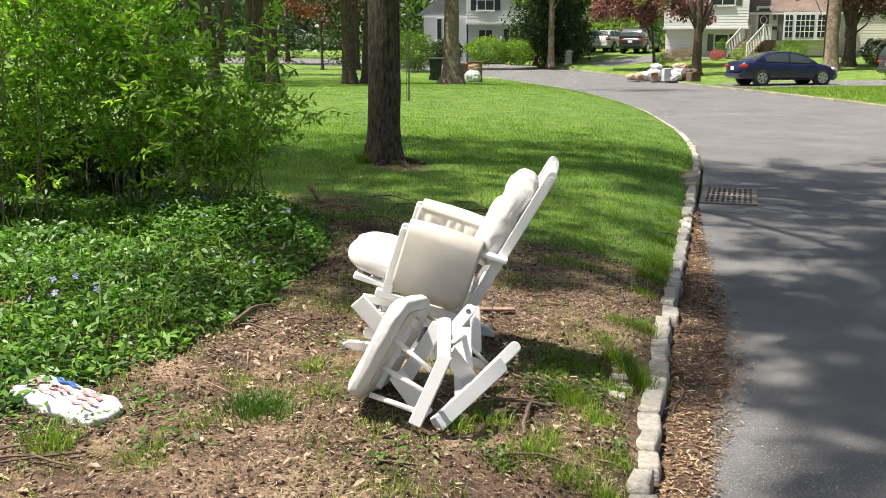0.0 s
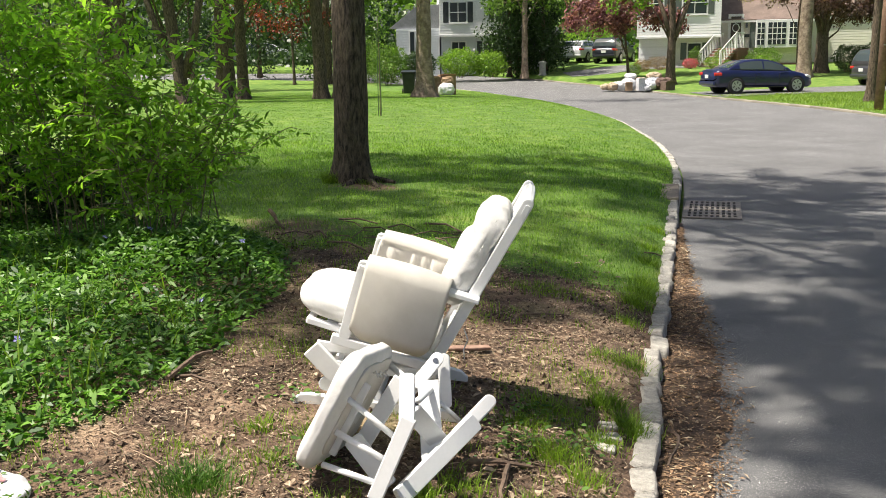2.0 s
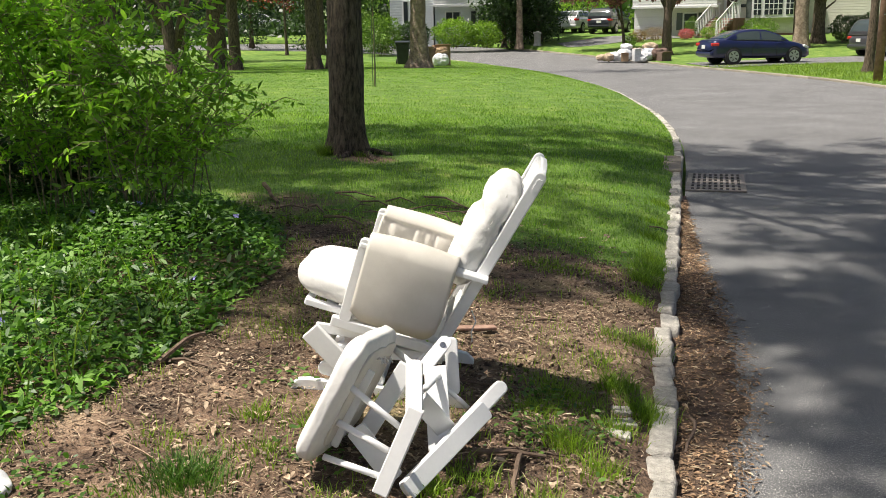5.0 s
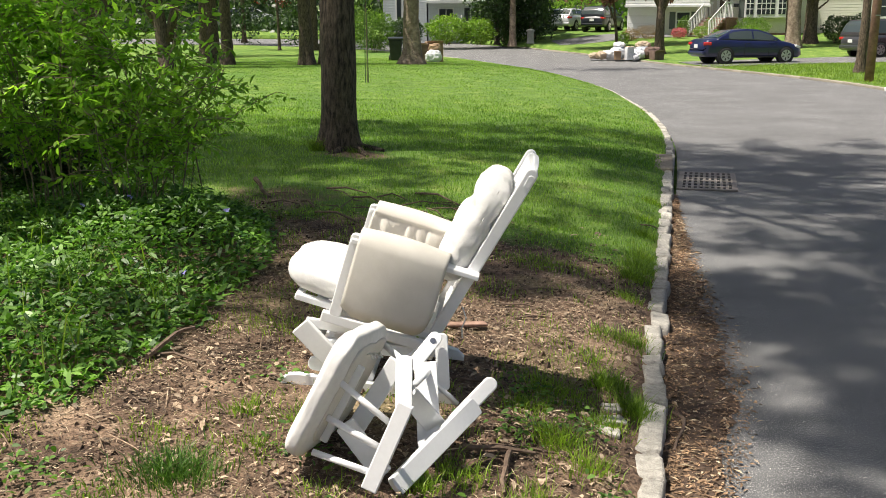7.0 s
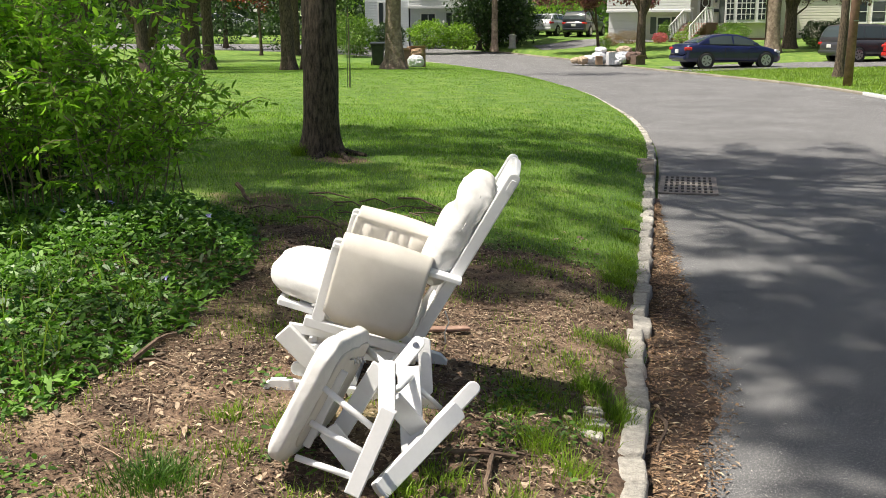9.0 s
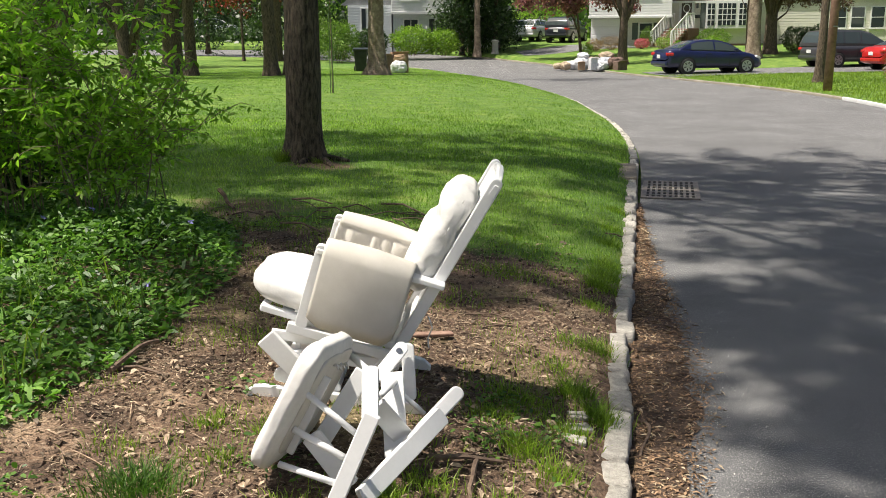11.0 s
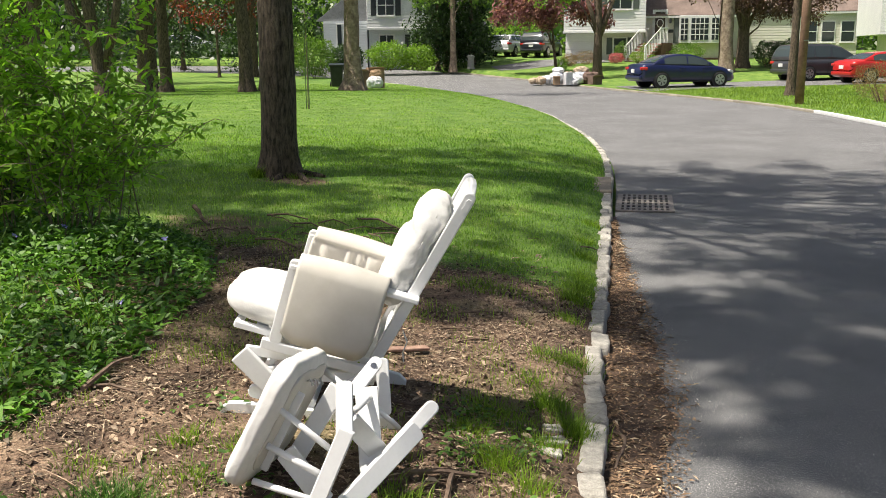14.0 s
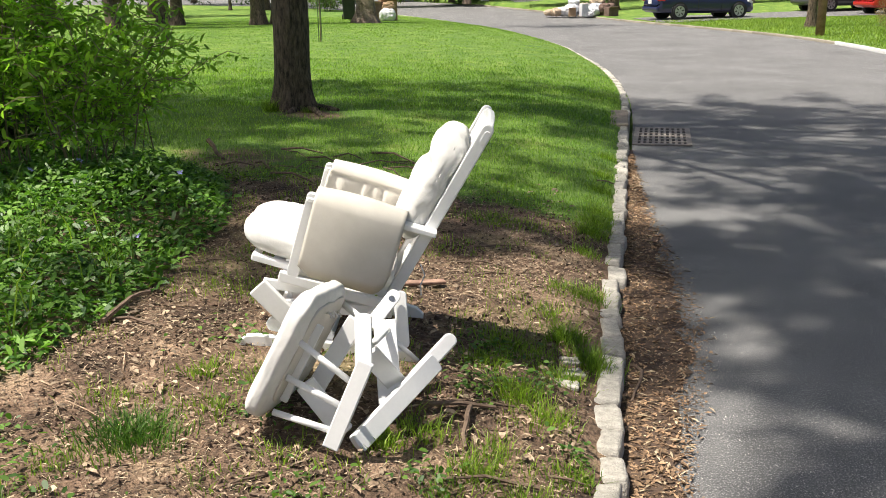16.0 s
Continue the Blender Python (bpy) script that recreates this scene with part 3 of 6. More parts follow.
for x0, x1, y0, y1, mat in ((-0.11, 0.01, 0.035, 0.082, ink_blue), (-0.20, -0.12, -0.01, 0.03, ink_red), (-0.21, -0.13, -0.045, -0.025, ink_red), (-0.10, 0.03, 0.0, 0.022, ink_red), (-0.09, 0.01, -0.02, 0.0, ink_red), (-0.11, 0.0, -0.055, -0.04, ink_red), (0.05, 0.17, 0.02, 0.055, ink_red), (0.07, 0.18, -0.02, 0.005, ink_red), (0.08, 0.18, -0.055, -0.035, ink_red), (0.04, 0.09, 0.075, 0.09, twig_brown)):
    bm = bmesh.new()
    grid = [[bm.verts.new((x0 + (x1 - x0) * i / 6, y0 + (y1 - y0) * (0.2 + 0.3 * j) + 0.008 * math.sin(i * 1.7 + x0 * 40), bag_top(x0 + (x1 - x0) * i / 6, y0 + (y1 - y0) * j / 2))) for j in range(3)] for i in range(7)]
    for i in range(6):
        for j in range(2):
            bm.faces.new((grid[i][j], grid[i + 1][j], grid[i + 1][j + 1], grid[i][j + 1]))
    part("print_bar", bm, mat, bag)

# ---- street drain and inlet slab ----
drain = thing("drain_grate", "rusty cast-iron drain grate set in the asphalt", "drain", (3.56, 11.75, 0.006), (0, 0, -17.5))
# no hole below: a flat black plate paints the dark under the bars
part("pit_shade_plate", box((0.6, 1.22, 0.004), (0, 0, -0.001)), pit_shade, drain)
for x in (-0.30, 0.30):
    part("grate_rim", box((0.06, 1.30, 0.016), (x, 0, 0.006), bevel=0.003), iron, drain)
for y in (-0.62, 0.62):
    part("grate_rim", box((0.54, 0.06, 0.016), (0, y, 0.006), bevel=0.003), iron, drain)
for i in range(8):
    part("grate_bar", box((0.03, 1.18, 0.014), (-0.225 + i * 0.064, 0, 0.007), bevel=0.003), iron, drain)
for i in range(5):
    part("grate_bar", box((0.54, 0.05, 0.012), (0, -0.42 + i * 0.21, 0.0055), bevel=0.003), iron, drain)
slab = tagged(part("inlet_slab", box((0.36, 1.3, 0.21), bevel=0.015), surface("stained_concrete", (0.19, 0.155, 0.115), (0.34, 0.29, 0.225), 5, 0.95, 0.6, 0.006, 50)), "weathered concrete drain inlet slab in the kerb", "slab")
slab.matrix_basis = pose(kerb_x(12.7) - 0.23, 12.7, 0.02, 0, 0, -15)


# ---- growing things ----
RNG = np.random.default_rng(7)


def unit(v):
    return v / np.maximum(np.linalg.norm(v, axis=1, keepdims=True), 1e-9)


def leaf_sheet(name, at, way, up, length, width, mat, parent=None, fold=0.25, oval=False):
    """Many small leaves in one mesh: a folded pointed leaf at each place."""
    at, way, up = np.asarray(at), unit(np.asarray(way)), np.asarray(up)
    side = unit(np.cross(way, up))
    top = np.cross(side, way)
    n_leaf = len(at)
    length, width = np.broadcast_to(length, n_leaf)[:, None], np.broadcast_to(width, n_leaf)[:, None]
    m = at + way * length * 0.45
    droop = top * length * -0.12
    if oval:                    # six corners: broad below the middle, drawn out to the tip
        low, high, lift = at + way * length * 0.22, at + way * length * 0.66 + droop * 0.4, top * width * fold
        outline = [at, low + side * width * 0.42 + lift * 0.8, high + side * width * 0.46 + lift, at + way * length + droop, high - side * width * 0.46 + lift, low - side * width * 0.42 + lift * 0.8]
    else:
        outline = [at, m + side * width / 2 + top * width * fold, at + way * length + droop, m - side * width / 2 + top * width * fold]
    v = np.stack(outline, 1).reshape(-1, 3)
    f = np.arange(n_leaf * len(outline)).reshape(n_leaf, -1)
    me = bpy.data.meshes.new(name)
    me.vertices.add(len(v))
    me.vertices.foreach_set("co", v.ravel())
    me.loops.add(len(v))
    me.loops.foreach_set("vertex_index", f.ravel())
    me.polygons.add(n_leaf)
    me.polygons.foreach_set("loop_start", f[:, 0].copy())
    me.update(calc_edges=True)
    me.materials.append(mat)
    ob = new(name, me)
    ob.parent = parent
    return ob


def blade_sheet(name, at, lean, height, width, mat, parent=None):
    """Grass blades: each a bent strip narrowing to a point."""
    at, lean = np.asarray(at), np.asarray(lean)
    n_b = len(at)
    height, width = np.broadcast_to(height, n_b)[:, None], np.broadcast_to(width, n_b)[:, None]
    turn = RNG.uniform(0, 2 * np.pi, n_b)
    side = np.stack([np.cos(turn), np.sin(turn), np.zeros(n_b)], 1)
    up = np.array([[0, 0, 1.0]])
    mid = at + up * height * 0.6 + lean * height * 0.25
    tip = at + up * height * 0.95 + lean * height * 0.8
    v = np.stack([at - side * width / 2, at + side * width / 2, mid + side * width * 0.35, mid - side * width * 0.35, tip], 1).reshape(-1, 3)
    k = np.arange(n_b)[:, None] * 5
    loops = (k + np.array([[0, 1, 2, 3, 3, 2, 4]])).ravel()
    starts = (np.arange(n_b)[:, None] * 7 + np.array([[0, 4]])).ravel()
    me = bpy.data.meshes.new(name)
    me.vertices.add(len(v))
    me.vertices.foreach_set("co", v.ravel())
    me.loops.add(len(loops))
    me.loops.foreach_set("vertex_index", loops)
    me.polygons.add(n_b * 2)
    me.polygons.foreach_set("loop_start", starts)
    me.update(calc_edges=True)
    me.materials.append(mat)
    ob = new(name, me)
    ob.parent = parent
    return ob


def spread(n_p, x0, x1, y0, y1):
    return RNG.uniform(x0, x1, n_p), RNG.uniform(y0, y1, n_p)


def ground_at(xs, yy, lift=0.0):
    return np.array([(x, y, lawn_z(x, y) + lift + 0.02 * noise.noise((x * 1.7, y * 1.7, 0))) for x, y in zip(xs, yy)])


def any_way(n_p, flat=1.0):
    v = RNG.normal(size=(n_p, 3))
    v[:, 2] *= flat
    return unit(v)


# the periwinkle bed
bed_edge = softened([(2.0, -2.6), (3.2, -2.05), (3.7, -1.68), (4.0, -1.44), (4.7, -1.2), (5.15, -1.06), (5.8, -0.94), (6.6, -0.84), (7.2, -0.82), (7.8, -0.92), (8.3, -1.2), (8.7, -1.7), (9.1, -2.6)])


def bed_height(x, y):
    inside = bed_edge(y) - x
    grow = min(1, max(0, inside / 0.55 + 0.25))
    return grow * (0.13 + 0.12 * noise.noise((x * 1.1, y * 1.1, 5)) + 0.09 * noise.noise((x * 3.5, y * 3.5, 1)) + 0.16 * math.exp(-((x + 1.35) ** 2 + (y - 6.8) ** 2) / 0.8))


xs, yy = spread(100000, -6.0, -0.7, 2.0, 9.1)
keep = np.array([x < bed_edge(y) + 0.10 * noise.noise((x * 4, y * 4, 9)) - 0.02 + abs(RNG.normal()) * 0.03 for x, y in zip(xs, yy)])
keep &= (xs > -0.75 * yy + 0.6)
xs, yy = xs[keep], yy[keep]
hh = np.array([bed_height(x, y) for x, y in zip(xs, yy)])
at = ground_at(xs, yy)
at[:, 2] += np.maximum(0.012, hh * np.sqrt(RNG.uniform(0.08, 1.0, len(xs))) + RNG.normal(0, 0.012, len(xs)))
way = any_way(len(xs), 0.45)
way[:, 2] += 0.25
up = any_way(len(xs), 0.5) * 0.7 + np.array([0, 0, 1.0])
big = RNG.uniform(0.032, 0.074, len(xs))
tagged(leaf_sheet("periwinkle_bed", at, way, up, big, big * 0.36, leaf_vinca, oval=True), "low glossy green periwinkle covering the ground under shrubs", "ground cover", kind="stuff")
xs, yy = spread(900, -4.5, -1.1, 3.2, 7.4)
keep = np.array([x < bed_edge(y) - 0.1 and noise.noise((x * 1.5, y * 1.5, 30)) > 0.0 for x, y in zip(xs, yy)])
xs, yy = xs[keep], yy[keep]
lean = any_way(len(xs), 0.0) * 0.5
tagged(blade_sheet("bed_grass", ground_at(xs, yy), lean, RNG.uniform(0.2, 0.42, len(xs)), 0.010, blade_green), "long grass blades among the periwinkle", "grass", kind="stuff")

petal = surface("petal", (0.22, 0.2, 0.55), (0.36, 0.34, 0.72), 20, 0.6, 0)
flower_mesh = None
rnd = random.Random(12)
for _ in range(18):
    y = rnd.uniform(3.6, 7.2)
    x = bed_edge(y) - rnd.uniform(0.15, 2.2)
    if flower_mesh is None:
        bm = bmesh.new()
        for k in range(5):
            a = 2 * math.pi * k / 5
            c = bm.verts.new((0, 0, 0))
            l1 = bm.verts.new((0.016 * math.cos(a - 0.5), 0.016 * math.sin(a - 0.5), 0.004))
            l2 = bm.verts.new((0.024 * math.cos(a), 0.024 * math.sin(a), 0.002))
            l3 = bm.verts.new((0.016 * math.cos(a + 0.5), 0.016 * math.sin(a + 0.5), 0.004))
            bm.faces.new((c, l1, l2, l3))
        fl = finish("periwinkle_flower", bm, petal)
        flower_mesh = fl.data
    else:
        fl = new("periwinkle_flower", flower_mesh)
    fl.matrix_basis = pose(x, y, lawn_z(x, y) + bed_height(x, y) + 0.018, rnd.uniform(20, 60), rnd.uniform(-30, 30), rnd.uniform(-40, 40))
    tagged(fl, "small violet-blue periwinkle flower among the leaves", "flower", "periwinkle flowers")


# shrubs with many arching stems
stem_brown = surface("stem_brown", (0.13, 0.095, 0.06), (0.32, 0.25, 0.165), 20, 0.85, 0.2, 0.001, 120)


def shrub(base, stems, tall, reach, seed, label, lean=(0, 0), leaf=0.076, mat=None, bare=0.45, twig_leaves=21):
    rs = np.random.default_rng(seed)
    bx, by = base
    bz = lawn_z(bx, by)
    ob = thing("shrub", label, "shrub", (bx, by, bz), group="shrubs")
    wood = bmesh.new()
    at, way = [], []
    for _ in range(stems):
        a = rs.uniform(0, 2 * math.pi)
        h = tall * rs.uniform(0.6, 1.05)
        out = reach * rs.uniform(0.25, 1.0)
        d = Vector((math.cos(a) + lean[0], math.sin(a) + lean[1], 0))
        foot = Vector((rs.normal(0, 0.16), rs.normal(0, 0.16), -0.03))
        pts = [foot + d * out * (t ** 1.6) + Vector((0, 0, h * t * (1 - 0.12 * t))) + Vector(rs.normal(0, 0.02, 3)) for t in np.linspace(0, 1, 7)]
        r0 = rs.uniform(0.004, 0.008)
        tube(pts, [r0 * (1 - 0.12 * i) for i in range(7)], 5, wood)
        for t in np.linspace(bare, 0.99, 15):
            i = min(5, int(t * 6))
            p = pts[i].lerp(pts[i + 1], t * 6 - i)
            b = rs.uniform(0, 2 * math.pi)
            twig_way = Vector((math.cos(b), math.sin(b), rs.uniform(-0.1, 0.8))).normalized()
            ln = rs.uniform(0.22, 0.5) * (0.7 + 0.4 * (1 - t)) * min(1, tall / 1.6)
            ends = [p, p + twig_way * ln * 0.5 + Vector((0, 0, 0.02)), p + twig_way * ln + Vector((0, 0, -0.03))]
            tube(ends, [0.004, 0.003, 0.0015], 3, wood)
            for s in np.linspace(0.12, 1.0, twig_leaves):
                q = ends[0].lerp(ends[2], s) + Vector(rs.normal(0, 0.018, 3))
                at.append(q)
                w = Vector(rs.normal(0, 0.8, 3)) + twig_way * 0.9 + Vector((0, 0, -0.1))
                way.append(w)
    part("wood", wood, stem_brown, ob)
    cnt = len(at)
    size = rs.uniform(0.6, 1.15, cnt) * leaf
    leaf_sheet("leaves", np.array(at), np.array(way), unit(rs.normal(size=(cnt, 3)) * 0.7 + np.array([0, 0, 0.9])), size, size * 0.34, mat or leaf_shrub, ob, oval=True)
    return ob


SHRUB_LABEL = "leafy green shrub with many thin arching stems"
shrub((-1.85, 7.3), 13, 2.1, 0.85, 1, SHRUB_LABEL, (0.25, -0.1), bare=0.3)
shrub((-2.55, 7.5), 15, 2.7, 0.95, 2, SHRUB_LABEL, (0.1, -0.2), bare=0.26)
shrub((-3.2, 7.0), 15, 2.9, 1.05, 3, SHRUB_LABEL, (-0.1, -0.2), bare=0.18)
shrub((-4.0, 7.2), 16, 3.0, 1.1, 4, SHRUB_LABEL, (0, -0.15), bare=0.18)
shrub((-3.4, 8.3), 15, 3.2, 1.2, 5, SHRUB_LABEL, bare=0.3)
shrub((-4.9, 7.9), 15, 3.2, 1.2, 6, SHRUB_LABEL, bare=0.18)
shrub((-1.75, 7.9), 11, 1.35, 0.75, 7, "low leafy green shrub with thin wide-spreading stems", (0.5, -0.3), 0.08, bare=0.45, twig_leaves=7)

# lower shrubs with much darker leaves, behind the tall ones
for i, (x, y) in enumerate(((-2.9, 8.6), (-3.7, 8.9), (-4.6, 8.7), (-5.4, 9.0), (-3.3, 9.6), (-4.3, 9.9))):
    shrub((x, y), 13, 0.8, 0.7, 30 + i, "low dark green leafy plants behind the shrubs", (0, -0.1), 0.075, leaf_dark, 0.05, 14)

# lawn blades, and the clumps that are left on the bare soil
xs, yy = spread(190000, -3.2, 5.2, 6.8, 21.0)
dense = RNG.uniform(0, 1, len(xs))
keep = np.array([x < kerb_x(y) - 0.16 and x > -0.32 * y + 0.6 and d > soil_amount(x, y) * 1.25 + 0.25 * noise.noise((x * 2.2, y * 2.2, 8)) and d < 1.0 - 0.95 * ease((y - 11) / 10) for x, y, d in zip(xs, yy, dense)])
xs, yy = xs[keep], yy[keep]
lean = any_way(len(xs), 0.0) * RNG.uniform(0.1, 0.9, (len(xs), 1))
tagged(blade_sheet("lawn_grass", ground_at(xs, yy, -0.005), lean, RNG.uniform(0.018, 0.052, len(xs)), np.where(yy > 12, 0.009, 0.0055), blade_lawn), "mown green lawn grass with uneven blades", "grass", kind="stuff")


xs, yy = spread(120000, -13.0, 5.9, 14.0, 50.0)
keep = np.array([x < kerb_x(y) - 0.16 and x > -0.30 * y + 0.5 for x, y in zip(xs, yy)])
xs, yy = xs[keep], yy[keep]
lean = any_way(len(xs), 0.0) * RNG.uniform(0.1, 0.9, (len(xs), 1))
tagged(blade_sheet("lawn_grass_far", ground_at(xs, yy, -0.005), lean, RNG.uniform(0.010, 0.030, len(xs)), 0.007 + 0.0005 * yy, blade_lawn), "mown green lawn grass with uneven blades", "grass", kind="stuff")
xs, yy = spread(26000, -1.6, 2.4, 2.3, 8.4)
keep = np.array([x < kerb_x(y) - 0.14 and x > bed_edge(y) and noise.noise((x * 2.1, y * 2.1, 14)) + 0.35 * noise.noise((x * 7, y * 7, 4)) > 0.06 for x, y in zip(xs, yy)])
xs, yy = xs[keep], yy[keep]
lean = any_way(len(xs), 0.0) * RNG.uniform(0.2, 1.0, (len(xs), 1))
tagged(blade_sheet("thin_grass", ground_at(xs, yy, -0.004), lean, RNG.uniform(0.02, 0.06, len(xs)), 0.0045, blade_green), "thin short grass sprouting over the bare soil", "grass", kind="stuff")


def tuft(x, y, r, count, tall, seed, mat=blade_green):
    rs = np.random.default_rng(seed)
    px, py = rs.normal(x, r * 0.5, count), rs.normal(y, r * 0.5, count)
    count = int(count)
    lean = unit(np.stack([px - x, py - y, np.zeros(count)], 1) + rs.normal(0, 0.08, (count, 3)) * np.array([1, 1, 0])) * rs.uniform(0.2, 1.4, (count, 1))
    ob = blade_sheet("grass_tuft", ground_at(px, py, -0.006), lean, rs.uniform(0.35, 1.0, count) * tall, 0.005, mat)
    tagged(ob, "tuft of green grass growing from the bare soil", "grass tuft", "grass tufts", "stuff")


tufts = ((-0.78, 3.80, 0.14, 260, 0.10), (-1.47, 3.36, 0.10, 120, 0.16), (-0.62, 4.35, 0.08, 70, 0.10), (-0.36, 4.3, 0.12, 110, 0.10), (-0.3, 3.72, 0.1, 70, 0.07),
         (0.65, 4.86, 0.14, 200, 0.10), (0.51, 4.62, 0.11, 160, 0.10), (0.61, 4.3, 0.10, 150, 0.14), (0.7, 4.15, 0.10, 120, 0.12), (0.36, 3.7, 0.09, 130, 0.12), (0.5, 3.5, 0.09, 90, 0.12),
         (1.26, 5.7, 0.13, 200, 0.10), (1.1, 5.75, 0.14, 120, 0.08), (1.03, 4.78, 0.09, 240, 0.14), (0.96, 5.0, 0.09, 220, 0.14), (0.85, 4.55, 0.10, 120, 0.11), (0.72, 3.75, 0.09, 100, 0.10), (0.62, 3.4, 0.08, 90, 0.12),
         (1.55, 6.95, 0.09, 220, 0.14), (1.66, 7.3, 0.11, 260, 0.15), (0.92, 7.0, 0.22, 200, 0.08), (0.35, 6.2, 0.18, 90, 0.06), (-0.45, 5.9, 0.2, 120, 0.07), (-0.62, 5.4, 0.15, 100, 0.07), (0.06, 3.85, 0.08, 130, 0.10), (0.2, 3.95, 0.1, 130, 0.10), (-0.05, 5.7, 0.15, 90, 0.06), (-1.1, 3.3, 0.12, 80, 0.07), (-0.2, 3.2, 0.12, 80, 0.07), (0.1, 5.35, 0.14, 110, 0.07), (-0.98, 11.62, 0.09, 150, 0.26), (-0.52, 11.5, 0.12, 90, 0.12))
tufts += ((-0.55, 4.05, 0.10, 60, 0.08), (-0.95, 4.15, 0.12, 60, 0.07), (-0.25, 4.55, 0.09, 60, 0.08), (-1.0, 3.62, 0.12, 70, 0.06), (-0.5, 3.55, 0.12, 60, 0.06), (0.25, 3.55, 0.10, 70, 0.08), (0.45, 3.85, 0.10, 90, 0.10), (0.75, 4.75, 0.12, 90, 0.08), (0.95, 5.3, 0.10, 80, 0.08),
          (1.75, 7.6, 0.10, 180, 0.12), (1.95, 8.3, 0.10, 160, 0.11), (2.15, 9.0, 0.10, 160, 0.10), (2.4, 9.8, 0.10, 160, 0.10), (1.4, 6.5, 0.09, 120, 0.10))
for i, (x, y, r, count, tall) in enumerate(tufts):
    tuft(x, y, r, int(count * (1.6 if i else 3.4)), tall * 0.78, 40 + i, blade_green if i else blade_dark)

# ---- litter ----
gutter_edge = softened([(2.5, 0.16), (3.76, 0.18), (4.4, 0.22), (5.0, 0.37), (5.85, 0.33), (7.0, 0.22), (7.7, 0.18), (9.2, 0.08), (11.0, 0.03)])
verts, faces = [], []
rows = stepped(1.5, 11.0, 0.08)
for y in rows:
    w = max(0.02, gutter_edge(y) + 0.10 * noise.noise((y * 2.3, 0, 0)) + 0.07 * noise.noise((y * 9, 2, 0)))
    for i in range(5):
        verts.append((kerb_x(y) - 0.045 + (w + 0.02) * i / 4, y, 0.006 + 0.006 * math.sin(math.pi * i / 4) + 0.002 * noise.noise((y * 9, i, 4))))
faces = [(r * 5 + c, r * 5 + c + 1, r * 5 + c + 6, r * 5 + c + 5) for r in range(len(rows) - 1) for c in range(4)]
tagged(sheet("gutter_soil", verts, faces, surface("gutter_soil", (0.055, 0.036, 0.025), (0.13, 0.085, 0.058), 12, 0.95, 0.8, 0.01, 70), smooth=True), "dark brown soil washed along the kerb", "soil", kind="stuff")


def scatter_flat(name, label, category, x, y, z, length, width, mat, tilt=0.35, fold=0.3, oval=False):
    cnt = len(x)
    way = any_way(cnt, 0.0) + RNG.normal(0, tilt * 0.6, (cnt, 3))
    up = np.array([0, 0, 1.0]) + RNG.normal(0, tilt, (cnt, 3))
    ob = leaf_sheet(name, np.stack([x, y, z], 1), way, up, length, width, mat, None, fold, oval)
    return tagged(ob, label, category, kind="stuff")


cnt = 15000
y = RNG.uniform(2.5, 10.5, cnt)
fall = np.minimum(np.abs(RNG.normal(0, 0.9, cnt)), RNG.uniform(1.2, 1.8, cnt))
x = np.array([kerb_x(v) - 0.02 + max(0.02, gutter_edge(v)) * f * 0.78 for v, f in zip(y, fall)])
scatter_flat("leaf_litter", "dry brown leaves and bark chips lying along the kerb", "leaf litter", x, y, RNG.uniform(0.007, 0.018, cnt), 0.008 + 0.055 * RNG.uniform(0, 1, cnt) ** 2.6, RNG.uniform(0.003, 0.017, cnt), litter_brown, 0.22, 0.2)
xs, yy = spread(105000, -2.4, 2.2, 2.2, 8.4)
keep = np.array([x < kerb_x(y) - 0.17 and x > bed_edge(y) - 0.15 and RNG.uniform() < soil_amount(x, y) * (0.35 + 0.8 * max(0, noise.noise((x * 1.3, y * 1.3, 2)) + 0.3)) for x, y in zip(xs, yy)])
xs, yy = xs[keep], yy[keep]
g = ground_at(xs, yy, 0.008)
half = len(xs) * 3 // 5
cnt = 900
y = RNG.uniform(2.5, 9.5, cnt)
x = np.array([kerb_x(v) + 0.015 + max(0.02, gutter_edge(v)) * min(abs(RNG.normal(0, 0.6)), 1.3) for v in y])
scatter_flat("bark_chips", "pale tan bark chips lying along the kerb", "bark chips", x, y, RNG.uniform(0.012, 0.026, cnt), 0.012 + 0.05 * RNG.uniform(0, 1, cnt) ** 2, RNG.uniform(0.004, 0.014, cnt), straw, 0.25, 0.12)
scatter_flat("soil_leaves", "dry brown leaf scraps scattered on the soil", "leaf litter", g[:half, 0], g[:half, 1], g[:half, 2] + 0.006, 0.006 + 0.048 * RNG.uniform(0, 1, half) ** 2.2, RNG.uniform(0.002, 0.013, half), soil_litter, 0.2, 0.1)
px, py = spread(6500, -2.4, 1.6, 2.3, 8.2)
keep = np.array([u < kerb_x(v) - 0.17 and u > bed_edge(v) - 0.1 and RNG.uniform() < (0.16 + 0.9 * max(0, noise.noise((u * 1.6, v * 1.6, 41)) + 0.1)) * (1.0 if v < 5.2 else 0.45) for u, v in zip(px, py)])
fallen = ground_at(px[keep], py[keep], 0.012)
scatter_flat("fallen_leaves", "curled tan and grey-brown fallen leaves on the soil", "leaf litter", fallen[:, 0], fallen[:, 1], fallen[:, 2] + RNG.uniform(0, 0.012, len(fallen)), 0.018 + 0.05 * RNG.uniform(0, 1, len(fallen)) ** 1.6, RNG.uniform(0.008, 0.026, len(fallen)), dry_leaf, 0.3, 0.35, True)
sv = RNG.uniform(3.6, 8.2, 260)
su = np.array([bed_edge(v) + RNG.normal(0.22, 0.2) for v in sv])
dry = ground_at(su, sv, 0.016)
